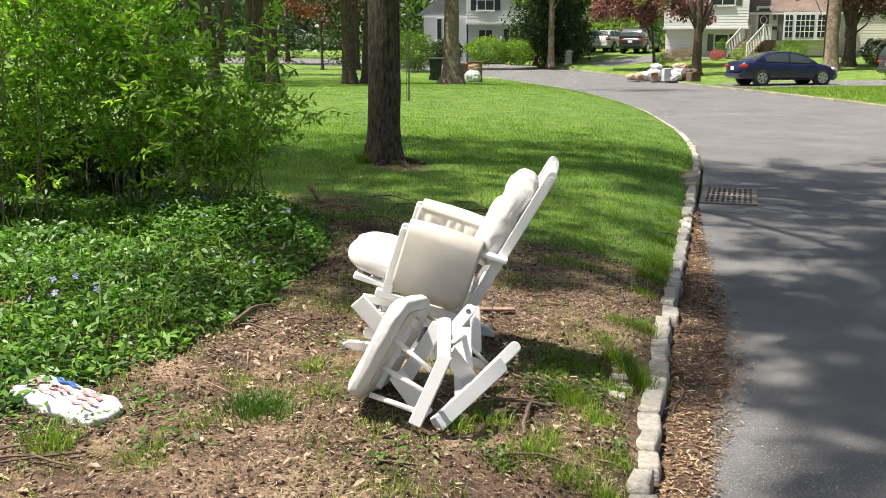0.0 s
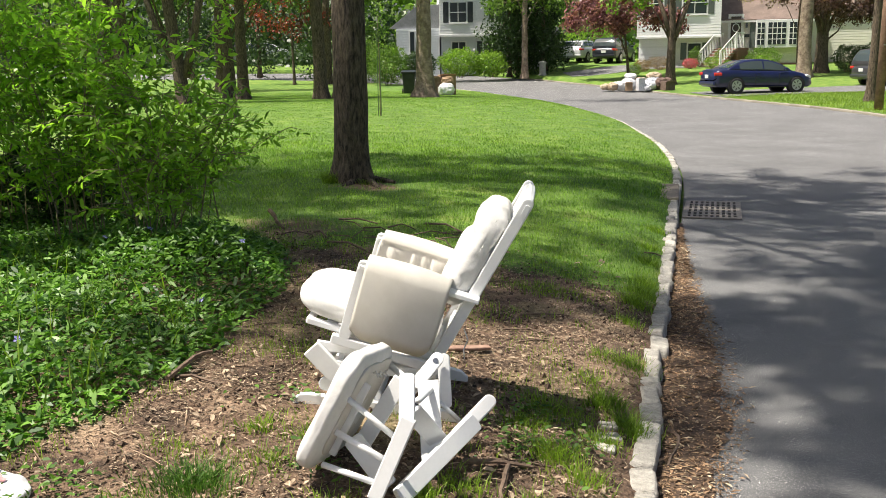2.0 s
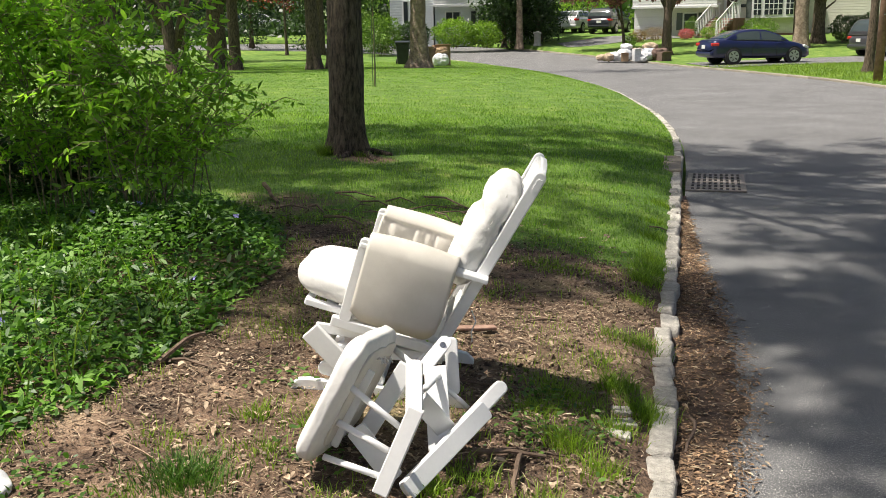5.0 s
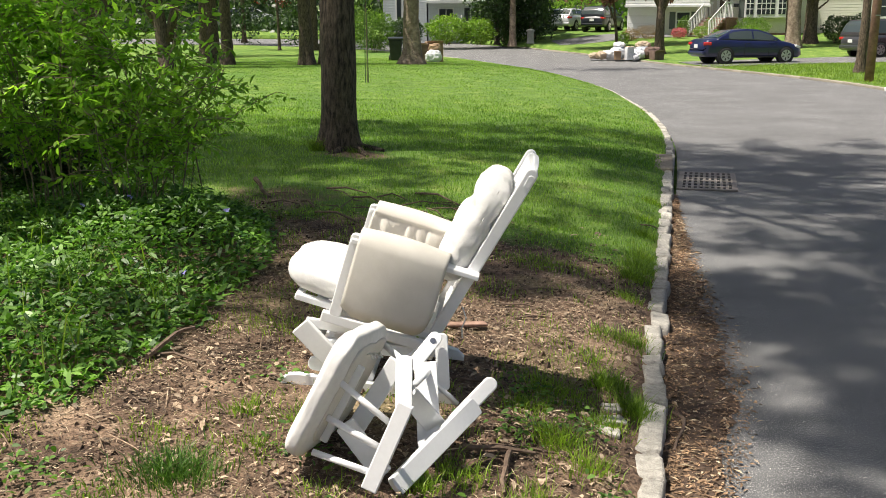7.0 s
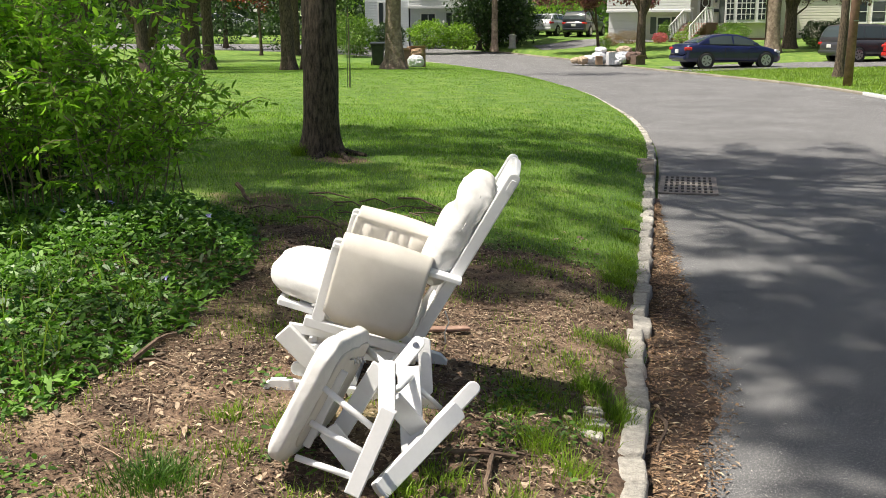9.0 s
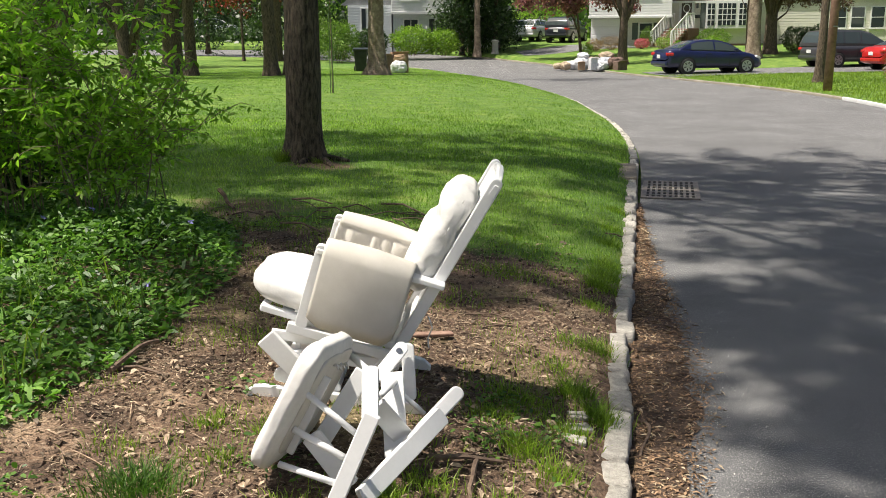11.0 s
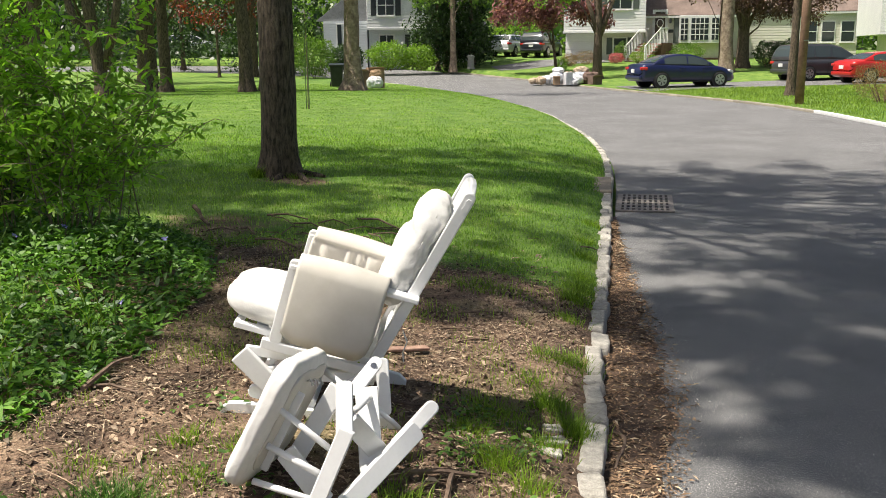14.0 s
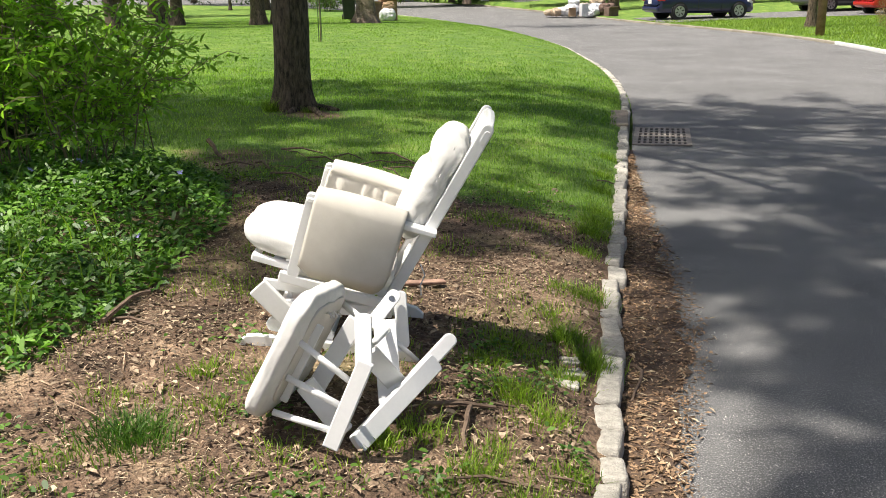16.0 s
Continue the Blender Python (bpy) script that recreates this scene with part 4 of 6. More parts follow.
scatter_flat("dry_stems", "long thin dry stems tangled along the edge of the bed", "dry stems", dry[:, 0], dry[:, 1], dry[:, 2] + RNG.uniform(0, 0.012, 260), RNG.uniform(0.06, 0.24, 260), RNG.uniform(0.0025, 0.006, 260), soil_litter, 0.12, 0.1, True)
rest = len(xs) - half
scatter_flat("soil_straw", "pale straw and wood splinters on the soil", "straw", g[half:, 0], g[half:, 1], g[half:, 2] + 0.004, 0.008 + 0.06 * RNG.uniform(0, 1, rest) ** 2, RNG.uniform(0.0015, 0.0045, rest), straw, 0.09, 0.06)
cnt = 9000
y = 2.6 + 8.4 * RNG.uniform(0, 1, cnt) ** 1.3
x = np.array([kerb_x(v) + 0.2 + RNG.uniform(0, 4.5) for v in y])
scatter_flat("road_grit", "pale grit and plant scraps on the asphalt", "grit", x, y, np.full(cnt, 0.004), 0.004 + 0.017 * RNG.uniform(0, 1, cnt) ** 2, RNG.uniform(0.0025, 0.006, cnt), pale_grit, 0.03, 0.05)


def crumbs(name, label, category, x, y, z, size, mat):
    """Loose lumps: each a crooked eight-sided pebble of soil."""
    cnt = len(x)
    corner = np.array([[1, 0, 0], [0, 1, 0], [-1, 0, 0], [0, -1, 0], [0, 0, 0.8], [0, 0, -0.8]])
    v = corner[None] * (size[:, None, None] * RNG.uniform(0.45, 1.2, (cnt, 6, 1))) + np.stack([x, y, z], 1)[:, None] + RNG.normal(0, 0.25, (cnt, 6, 3)) * size[:, None, None]
    k = np.arange(cnt)[:, None, None] * 6
    f = (k + np.array([[0, 1, 4], [1, 2, 4], [2, 3, 4], [3, 0, 4], [1, 0, 5], [2, 1, 5], [3, 2, 5], [0, 3, 5]])[None]).reshape(-1, 3)
    return tagged(sheet(name, v.reshape(-1, 3).tolist(), f.tolist(), mat), label, category, kind="stuff")


xs, yy = spread(30000, -2.4, 1.7, 2.2, 8.6)
keep = np.array([x < kerb_x(y) - 0.17 and x > bed_edge(y) - 0.2 and RNG.uniform() < soil_amount(x, y) * (0.2 + 1.6 * max(0, noise.noise((x * 1.7, y * 1.7, 12)) + 0.15)) for x, y in zip(xs, yy)])
g = ground_at(xs[keep], yy[keep], 0.003)
crumbs("soil_crumbs", "loose dark brown crumbs of soil and mulch", "soil", g[:, 0], g[:, 1], g[:, 2], 0.003 + 0.016 * RNG.uniform(0, 1, len(g)) ** 2.5, surface("soil_crumb", (0.05, 0.032, 0.022), (0.16, 0.105, 0.07), 30, 0.95, 0.6, 0.003, 150, island=0.5))
spots = ((-1.55, 3.55, 0.22, 150), (-1.25, 3.75, 0.16, 80), (-1.75, 4.1, 0.18, 160), (-1.05, 3.45, 0.2, 90), (-0.35, 4.05, 0.14, 90), (-0.6, 4.7, 0.16, 60), (0.55, 4.75, 0.13, 90), (0.45, 4.35, 0.16, 110), (0.72, 4.4, 0.12, 90), (0.8, 3.9, 0.12, 80), (0.2, 3.6, 0.14, 70), (-0.2, 3.45, 0.15, 70))
p = np.concatenate([np.stack([RNG.normal(x, r * 0.55, k), RNG.normal(y, r * 0.55, k)], 1) for x, y, r, k in spots])
p = p[[x < kerb_x(y) - 0.17 for x, y in p]]
g = ground_at(p[:, 0], p[:, 1], 0.0)
g[:, 2] += RNG.uniform(0.008, 0.06, len(g))
big = RNG.uniform(0.015, 0.04, len(g))
tagged(leaf_sheet("low_weeds", g, any_way(len(g), 0.3), any_way(len(g), 0.4) * 0.6 + np.array([0, 0, 1.0]), big, big * 0.5, blade_dark, oval=True), "small broad-leaved weeds growing on the bare soil", "weeds", kind="stuff")


def stick(points, r, label="dry brown twig lying on the soil"):
    pts = [Vector((x, y, (lawn_z(x, y) if x < kerb_x(y) else 0.0) + lift + r)) for x, y, lift in points]
    fine = [pts[0]]
    for a, c in zip(pts, pts[1:]):
        fine += [a.lerp(c, 0.5) + Vector((rnd.uniform(-1, 1), rnd.uniform(-1, 1), 0)) * r, c]
    tagged(part("twig", tube(fine, [r * (1 - 0.5 * i / len(fine)) for i in range(len(fine))], 6), twig_brown), label, "twig", "fallen twigs")


stick(((0.22, 4.12, 0.02), (0.36, 4.13, 0.03), (0.50, 4.15, 0.015)), 0.012)
stick(((0.40, 4.13, 0.02), (0.37, 3.98, 0.03), (0.35, 3.84, 0.0)), 0.011)
stick(((1.26, 4.95, 0.005), (1.29, 4.85, 0.012), (1.24, 4.72, 0.01), (1.16, 4.55, 0.004)), 0.011, "crooked pale twig lying in the gutter")
stick(((-1.14, 4.86, 0.01), (-1.02, 4.87, 0.02), (-0.88, 4.82, 0.0)), 0.009)
stick(((-1.12, 4.8, 0.02), (-1.04, 5.0, 0.06), (-0.98, 5.12, 0.05)), 0.014)
stick(((-1.26, 8.9, 0.10), (-1.18, 8.75, 0.03), (-1.1, 8.6, 0.0)), 0.02)
for _ in range(20):
    x, y = rnd.uniform(-1.1, 0.6), rnd.uniform(7.9, 9.1)
    a, ln = rnd.gauss(0.1, 0.75), rnd.uniform(0.12, 0.6)
    stick(((x, y, 0.01), (x + ln * 0.5 * math.cos(a), y + ln * 0.5 * math.sin(a) + rnd.uniform(-0.05, 0.05), 0.04), (x + ln * math.cos(a), y + ln * math.sin(a), 0.0)), rnd.uniform(0.004, 0.012))
for _ in range(46):
    y = rnd.uniform(2.8, 9.0)
    x = rnd.uniform(bed_edge(min(y, 7.2)) - 0.1, kerb_x(y) - 0.25)
    a, ln = rnd.uniform(-0.6, 0.6) + (math.pi if rnd.random() < 0.5 else 0), rnd.uniform(0.1, 0.42)
    stick(((x, y, 0.0), (x + ln * 0.5 * math.cos(a), y + ln * 0.5 * math.sin(a) + rnd.uniform(-0.03, 0.03), 0.012), (x + ln * math.cos(a), y + ln * math.sin(a), 0.0)), rnd.uniform(0.003, 0.008))
for x, y, turn, size in ((0.90, 4.62, 12, (0.12, 0.085, 0.035)), (0.86, 4.50, -20, (0.10, 0.07, 0.035)), (0.93, 4.76, 5, (0.09, 0.08, 0.03))):
    loose = tagged(part("loose_stone", pillow(size, 7.0, 5, 0.012, x), granite, None, "", True), "small grey granite block lying beside the kerb", "stone", "loose stones")
    loose.matrix_basis = pose(x, y, lawn_z(x, y) + size[2] * 0.15, 2, 3, turn)
xs, yy = spread(60000, 9.0, 24.0, 20.0, 42.0)
keep = np.array([x > far_kerb_x(y) + 0.15 for x, y in zip(xs, yy)])
xs, yy = xs[keep], yy[keep]
lean = any_way(len(xs), 0.0) * RNG.uniform(0.1, 0.9, (len(xs), 1))
tagged(blade_sheet("verge_grass", ground_at(xs, yy, -0.02), lean, RNG.uniform(0.05, 0.11, len(xs)), 0.022, blade_green), "green grass verge across the street", "grass", kind="stuff")
chip = tagged(part("bark_slab", box((0.26, 0.055, 0.018), bevel=0.006), surface("bark_red", (0.24, 0.14, 0.10), (0.42, 0.27, 0.20), 20, 0.9, 0.5, 0.003, 90)), "flat reddish piece of bark lying on soil", "bark piece")
chip.matrix_basis = pose(0.31, 5.56, lawn_z(0.31, 5.56) + 0.018, 0, 4, 14)


# ---- trees ----
def trunk_mesh(radius, tall, flare=1.35, sides=28, lean=(0, 0), ridges=0.06, seed=0, rings=40, taper=0.45, roots=5):
    """A furrowed trunk, wider at the foot, with root swellings."""
    bm = bmesh.new()
    loops = []
    for i in range(rings + 1):
        t = (i / rings) ** 1.6
        z = tall * t - 0.12
        low = math.exp(-max(0, z) / (radius * 1.1))
        loop = []
        for k in range(sides):
            a = 2 * math.pi * k / sides
            r = radius * (1 - taper * t) * (1 + (flare - 1) * low)
            r *= 1 + 0.22 * low * math.cos(roots * a + seed) + ridges * noise.noise((math.cos(a) * 5, math.sin(a) * 5, z * 0.9 + seed)) + ridges * 0.8 * noise.noise((math.cos(a) * 14, math.sin(a) * 14, z * 2.2 + seed))
            loop.append(bm.verts.new((r * math.cos(a) + lean[0] * z + 0.03 * tall * noise.noise((seed, 0, z * 0.25)) * t, r * math.sin(a) + lean[1] * z, z)))
        loops.append(loop)
    for a, c in zip(loops, loops[1:]):
        for k in range(sides):
            bm.faces.new((a[k], a[(k + 1) % sides], c[(k + 1) % sides], c[k]))
    bm.faces.new(loops[-1])
    return bm


def limb(points, r0, r1, bm=None):
    cnt = len(points)
    return tube(points, [r0 + (r1 - r0) * i / (cnt - 1) for i in range(cnt)], 8, bm)


def tree(name, label, x, y, radius, tall, mat_bark, clumps, mat_leaf, leaf=0.28, per=260, seed=0, lean=(0, 0), forks=(), z=None, ridges=0.06, flare=1.35, category="tree", loose=0.42):
    """A trunk, limbs out to every clump, and a crown of leaves gathered in uneven clumps (x, y, z, r from the foot)."""
    rs = np.random.default_rng(seed)
    z = lawn_z(x, y) if z is None else z
    ob = thing(name, label, category, (x, y, z), group="street trees")
    part("trunk", trunk_mesh(radius, tall, flare, 24 if y < 20 else 14, lean, ridges, seed, 60 if y < 20 else 20), mat_bark, ob, smooth=True)
    top = Vector((lean[0] * tall, lean[1] * tall, tall * 0.92))
    at, placed = [], []
    for cx, cy, cz, cr in sorted(clumps, key=lambda q: math.hypot(q[0], q[1])):
        c = Vector((cx, cy, cz))
        root = Vector((lean[0] * cz, lean[1] * cz, min(tall * 0.95, max(cz * 0.45, 1.6))))
        near = [q for q in placed if (q - c).length < (root - c).length and q.length < c.length]
        if near:
            root = min(near, key=lambda q: (q - c).length)
        placed.append(c)
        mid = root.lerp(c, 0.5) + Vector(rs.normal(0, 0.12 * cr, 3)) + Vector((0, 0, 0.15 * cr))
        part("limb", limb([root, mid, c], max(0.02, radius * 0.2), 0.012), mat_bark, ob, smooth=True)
        # near tree: leaf count varies by zone to tune the shade it casts
        cnt = int(per * ((1.5 if cx > -2.95 else 1.9 if cx < -3.75 and cy > -6.2 else 0.85) if y < 20 else 1.0))
        d = rs.normal(size=(cnt, 3))
        d = d / np.linalg.norm(d, axis=1, keepdims=True) * (rs.uniform(0, 1, (cnt, 1)) ** loose) * cr
        twigs = 24 if y < 20 else 9
        sub = rs.normal(size=(twigs, 3)) * cr * (0.68 if y < 20 else 0.55)
        pull = sub[rs.integers(0, twigs, cnt)]
        at.append(np.array(c) + d * (0.3 if y < 20 else 0.55) + pull * 0.75 * np.array([1, 1, 0.7]))
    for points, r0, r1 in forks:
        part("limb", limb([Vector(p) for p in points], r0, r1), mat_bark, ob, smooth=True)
    if at:
        at = np.concatenate(at)
        cnt = len(at)
        size = rs.uniform(0.6, 1.2, cnt) * leaf
        crown = leaf_sheet("crown", at, rs.normal(size=(cnt, 3)) + np.array([0, 0, -0.3]), unit(rs.normal(size=(cnt, 3)) * 0.8 + np.array([0, 0, 0.8])), size, size * 0.55, mat_leaf, ob)
        tagged(crown, kind="stuff")
    return ob


# the lawn tree; its crown, out of view, is laid out to shade soil and street
crown = []
rs = random.Random(3)
# places are from the trunk
for i in range(8):
    for k in range(9):          # over the street
        cx, cy = -0.75 + 1.5 * i + rs.uniform(-0.35, 0.35), -10.2 + 1.45 * k + rs.uniform(-0.45, 0.45)
        if rs.random() < 0.04 or cx < 0.4 and cy > -6.0:
            continue
        crown.append((cx, cy, rs.uniform(7.6, 9.2), rs.uniform(1.2, 1.6)))
for i in range(6):
    for k in range(4):          # over the lawn round the trunk
        cx, cy = -7.0 + 1.7 * i + rs.uniform(-0.5, 0.5), -2.6 + 1.5 * k + rs.uniform(-0.5, 0.5)
        if rs.random() < 0.15 or cx < -3.4 and cy < -1.4:
            continue
        crown.append((cx, cy, rs.uniform(7.2, 9.4), rs.uniform(1.0, 1.5)))
for i in range(3):
    for k in range(3):          # behind the shrubs
        crown.append((-6.4 + 1.4 * i + rs.uniform(-0.4, 0.4), -3.2 + 1.3 * k + rs.uniform(-0.4, 0.4), rs.uniform(7.4, 8.4), rs.uniform(1.0, 1.3)))
# extra unseen clumps, each set where its shadow should fall
crown += [(0.4, -7.9, 8.1, 0.8), (-0.6, -8.1, 8.2, 0.6), (0.1, -6.8, 8.2, 0.6), (1.1, -8.8, 8.0, 0.45), (0.6, -5.4, 8.2, 0.9), (1.5, -5.0, 8.0, 0.8), (0.5, -4.4, 8.3, 0.9), (1.6, -4.1, 8.2, 0.8), (-3.5, -6.9, 7.6, 0.8), (-3.2, -5.9, 7.8, 0.9), (-2.6, -5.2, 8.0, 0.8), (-3.8, -5.0, 8.2, 0.9), (-1.5, -5.0, 8.0, 0.8), (-0.6, -5.6, 8.2, 0.7), (-2.9, -4.0, 8.4, 0.9), (-1.4, -3.8, 8.2, 0.9)]
crown += [(-3.5, -4.2, 8.2, 0.7), (-2.2, -5.6, 8.1, 0.5), (-1.2, -5.7, 8.0, 0.5), (-0.3, -5.9, 8.2, 0.5)]
crown += [(-0.2, -7.6, 8.2, 0.7), (0.3, -7.6, 8.3, 0.8), (-0.1, -8.1, 8.2, 0.7), (-0.25, -8.9, 8.2, 0.6), (0.5, -8.0, 8.1, 0.8), (0.1, -8.4, 8.3, 0.6), (-0.35, -8.5, 8.2, 0.6), (-0.3, -9.3, 8.1, 0.6), (0.0, -8.6, 8.2, 0.8), (0.1, -10.1, 8.0, 0.8), (0.3, -6.2, 8.2, 0.9), (-0.2, -7.4, 8.1, 0.8), (0.9, -7.2, 8.3, 0.9), (0.7, -9.2, 8.2, 1.0), (-0.3, -9.2, 8.0, 0.8), (1.6, -6.2, 8.3, 1.0), (1.4, -8.2, 8.1, 1.0)]
# lifted towards the sun: shadows stay in place but soften
crown = [(x - 1.75, y - 0.34, z + 4.2, r) for x, y, z, r in crown]
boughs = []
for i in range(13):             # long unseen boughs, added for streaks of shade on the street
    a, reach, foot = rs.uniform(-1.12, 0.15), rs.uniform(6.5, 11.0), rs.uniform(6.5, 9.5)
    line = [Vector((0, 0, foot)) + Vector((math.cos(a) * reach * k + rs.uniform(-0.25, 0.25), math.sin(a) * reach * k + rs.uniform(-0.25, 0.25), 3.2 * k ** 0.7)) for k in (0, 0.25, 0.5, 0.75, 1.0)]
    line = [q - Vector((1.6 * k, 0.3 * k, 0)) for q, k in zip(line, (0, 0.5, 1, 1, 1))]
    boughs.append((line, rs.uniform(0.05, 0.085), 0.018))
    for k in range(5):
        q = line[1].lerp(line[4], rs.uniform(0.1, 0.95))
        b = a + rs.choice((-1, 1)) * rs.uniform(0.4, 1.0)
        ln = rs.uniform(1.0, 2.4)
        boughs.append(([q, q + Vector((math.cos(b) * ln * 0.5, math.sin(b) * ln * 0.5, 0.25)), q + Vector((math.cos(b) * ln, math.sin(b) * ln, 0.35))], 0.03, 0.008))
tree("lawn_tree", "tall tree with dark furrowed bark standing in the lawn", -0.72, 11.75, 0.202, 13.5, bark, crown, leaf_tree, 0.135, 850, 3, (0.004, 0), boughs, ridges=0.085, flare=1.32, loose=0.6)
for a, ln in ((-0.9, 0.5), (-0.2, 0.35), (-1.7, 0.35)):
    ob = tagged(part("tree_root", limb([Vector((-0.72 + r * math.cos(a + 0.15 * math.sin(r * 7)), 11.75 + r * math.sin(a + 0.15 * math.sin(r * 7)), lawn_z(-0.72, 11.75) + 0.025 - 0.10 * (r - 0.2))) for r in (0.17, 0.17 + ln * 0.35, 0.17 + ln * 0.7, 0.17 + ln)], 0.05, 0.02), bark, None, "", True), "gnarled brown tree root running into the lawn", "tree root", "roots")

tree("plane_tree", "old tree with pale peeling bark and gnarled foot", 0.36, 39.3, 0.33, 10, bark_pale, ((3, 0, 12, 1.6), (4.2, 0.4, 12.6, 1.8), (2, 1, 13, 2)), leaf_tree, 0.3, 200, 4, ridges=0.26, flare=1.8)
# dark bark here carries the shade on the trunk in its colour
tree("street_tree", "leaning tree with rough grey bark beside the pole", 16.05, 34.3, 0.17, 7, bark, ((-0.5, 0, 6.5, 1.2), (1.0, 0.2, 7.2, 1.3)), leaf_lime, 0.2, 140, 5, (0.02, 0), ridges=0.1)
tree("front_tree", "tall tree with thick pale grey trunk", 20.75, 52, 0.37, 11, bark_pale, ((-1.5, 0, 8.2, 1.8), (1.5, 0, 8.8, 2.0)), leaf_tree, 0.3, 160, 6, ridges=0.08)
bronze = [(3.3, -1, 3.2, 0.9), (4.2, -1, 3.7, 1.0), (3.8, -1, 4.7, 1.1), (2.6, -1, 3.3, 0.8), (-1.0, -1, 3.5, 0.8), (0.1, -1, 3.7, 0.9), (1.0, -1, 3.2, 0.8), (1.9, -1, 3.9, 0.9), (0.5, -1, 4.6, 1.0), (2.5, -0.8, 4.6, 1.0), (1.3, 0, 3.2, 0.9), (2.3, -0.3, 3.6, 1.0), (-0.9, -0.2, 4.0, 1.0), (0.4, 0.2, 4.7, 1.2), (3.2, 0.2, 4.4, 1.0), (-2.6, -0.8, 4.3, 0.9), (-3.8, -1.0, 4.5, 0.8)]
tree("bronze_tree", "dark-barked tree with sparse bronze spring leaves", 22.5, 54, 0.36, 6, bark, bronze, leaf_plum, 0.17, 620, 7, (0.01, 0), forks=((((0, 0, 1.6), (-0.35, 0, 2.8), (-1.0, -0.2, 4.4)), 0.16, 0.07), (((0, 0, 1.8), (0.5, 0, 2.9), (1.2, -0.2, 4.4)), 0.16, 0.06)))
tree("bronze_tree", "tree with pale bronze new leaves before the house", 21.05, 53.6, 0.12, 5.4, bark, ((-2.6, 0, 4.5, 0.8), (-1.3, 0, 4.4, 0.9), (-1.9, 0.3, 5.4, 1.1), (-3.5, 0, 4.8, 0.8), (0.3, 0, 5.2, 0.9)), leafy("leaf_peach", (0.30, 0.20, 0.12), (0.52, 0.39, 0.26)), 0.15, 420, 8)
tree("forked_tree", "forked dark tree with fresh green leaves", 13.3, 51, 0.26, 5, bark, ((-1.6, 0, 4.6, 1.0), (1.3, 0.3, 4.8, 1.0), (-0.2, 0, 5.8, 1.3), (-3.0, 0.2, 5.0, 1.2)), leaf_lime, 0.24, 420, 9, forks=((((0, 0, 2.0), (0.45, 0, 3.2), (1.0, 0, 4.6)), 0.17, 0.08), (((0, 0, 2.2), (-0.35, 0, 3.4), (-0.9, 0, 4.8)), 0.15, 0.07)))
tree("purple_maple", "small maple with dark purple-red leaves", 12.0, 55, 0.10, 2.6, bark, ((-2.9, 0, 3.3, 1.1), (-1.6, 0, 3.3, 1.2), (-0.5, -0.3, 3.2, 1.0), (0.4, 0.2, 4.0, 1.2), (1.5, 0, 3.3, 0.9), (-2.4, 0.2, 4.2, 1.0), (2.5, 0, 3.0, 0.8), (-1.0, 0, 4.8, 1.1)), leaf_maple, 0.24, 760, 10, (-0.12, 0), forks=((((-0.1, 0, 1.2), (-0.5, 0, 2.2), (-1.2, 0, 3.2)), 0.06, 0.03),))
tree("street_tree", "slender tree with bright green leaves on the verge", 6.65, 60, 0.21, 7, bark_pale, ((-0.8, 0, 5.4, 1.4), (0.8, -0.3, 4.6, 1.2), (0, 0, 6.8, 1.6), (-1.6, 0.2, 4.4, 1.0), (1.9, 0, 5.6, 1.2)), leaf_tree, 0.26, 420, 11)
for i, (x, y, h, r, mat, label) in enumerate(((5.9, 61.8, 7.0, 1.7, leaf_dark, "dense dark evergreen tree"), (8.1, 62.6, 8.0, 2.2, leaf_dark, "dense dark evergreen tree"), (6.6, 64, 7.5, 1.8, leaf_dark, "dense dark evergreen tree"), (8.5, 64.5, 7.5, 1.3, leaf_dark, "dense dark evergreen tree"), (26.5, 66, 7.0, 1.6, leaf_dark, "dense dark evergreen tree"), (-6.5, 64, 6.5, 1.8, leaf_dark, "dense dark evergreen tree"), (-10.5, 66, 7.0, 2.0, leaf_dark, "dense dark evergreen tree"), (-15, 66, 7.5, 2.2, leaf_dark, "dense dark evergreen tree"), (-3.6, 63, 5.0, 1.4, leaf_tree, "dense green conifer tree"), (31.0, 50.5, 3.4, 1.1, leaf_lime, "clipped yellow-green conifer by the garage"))):
    tree("evergreen", label, x, y, 0.15, h * 0.8, bark, [(0.3 * math.sin(k * 2.4) * r, 0.3 * math.cos(k * 2.4) * r, h * (0.12 + 0.14 * k), r * (1.0 - 0.11 * k)) for k in range(7)], mat, 0.22, 900 if mat == leaf_dark and 0 < x < 20 else 420, 60 + i)
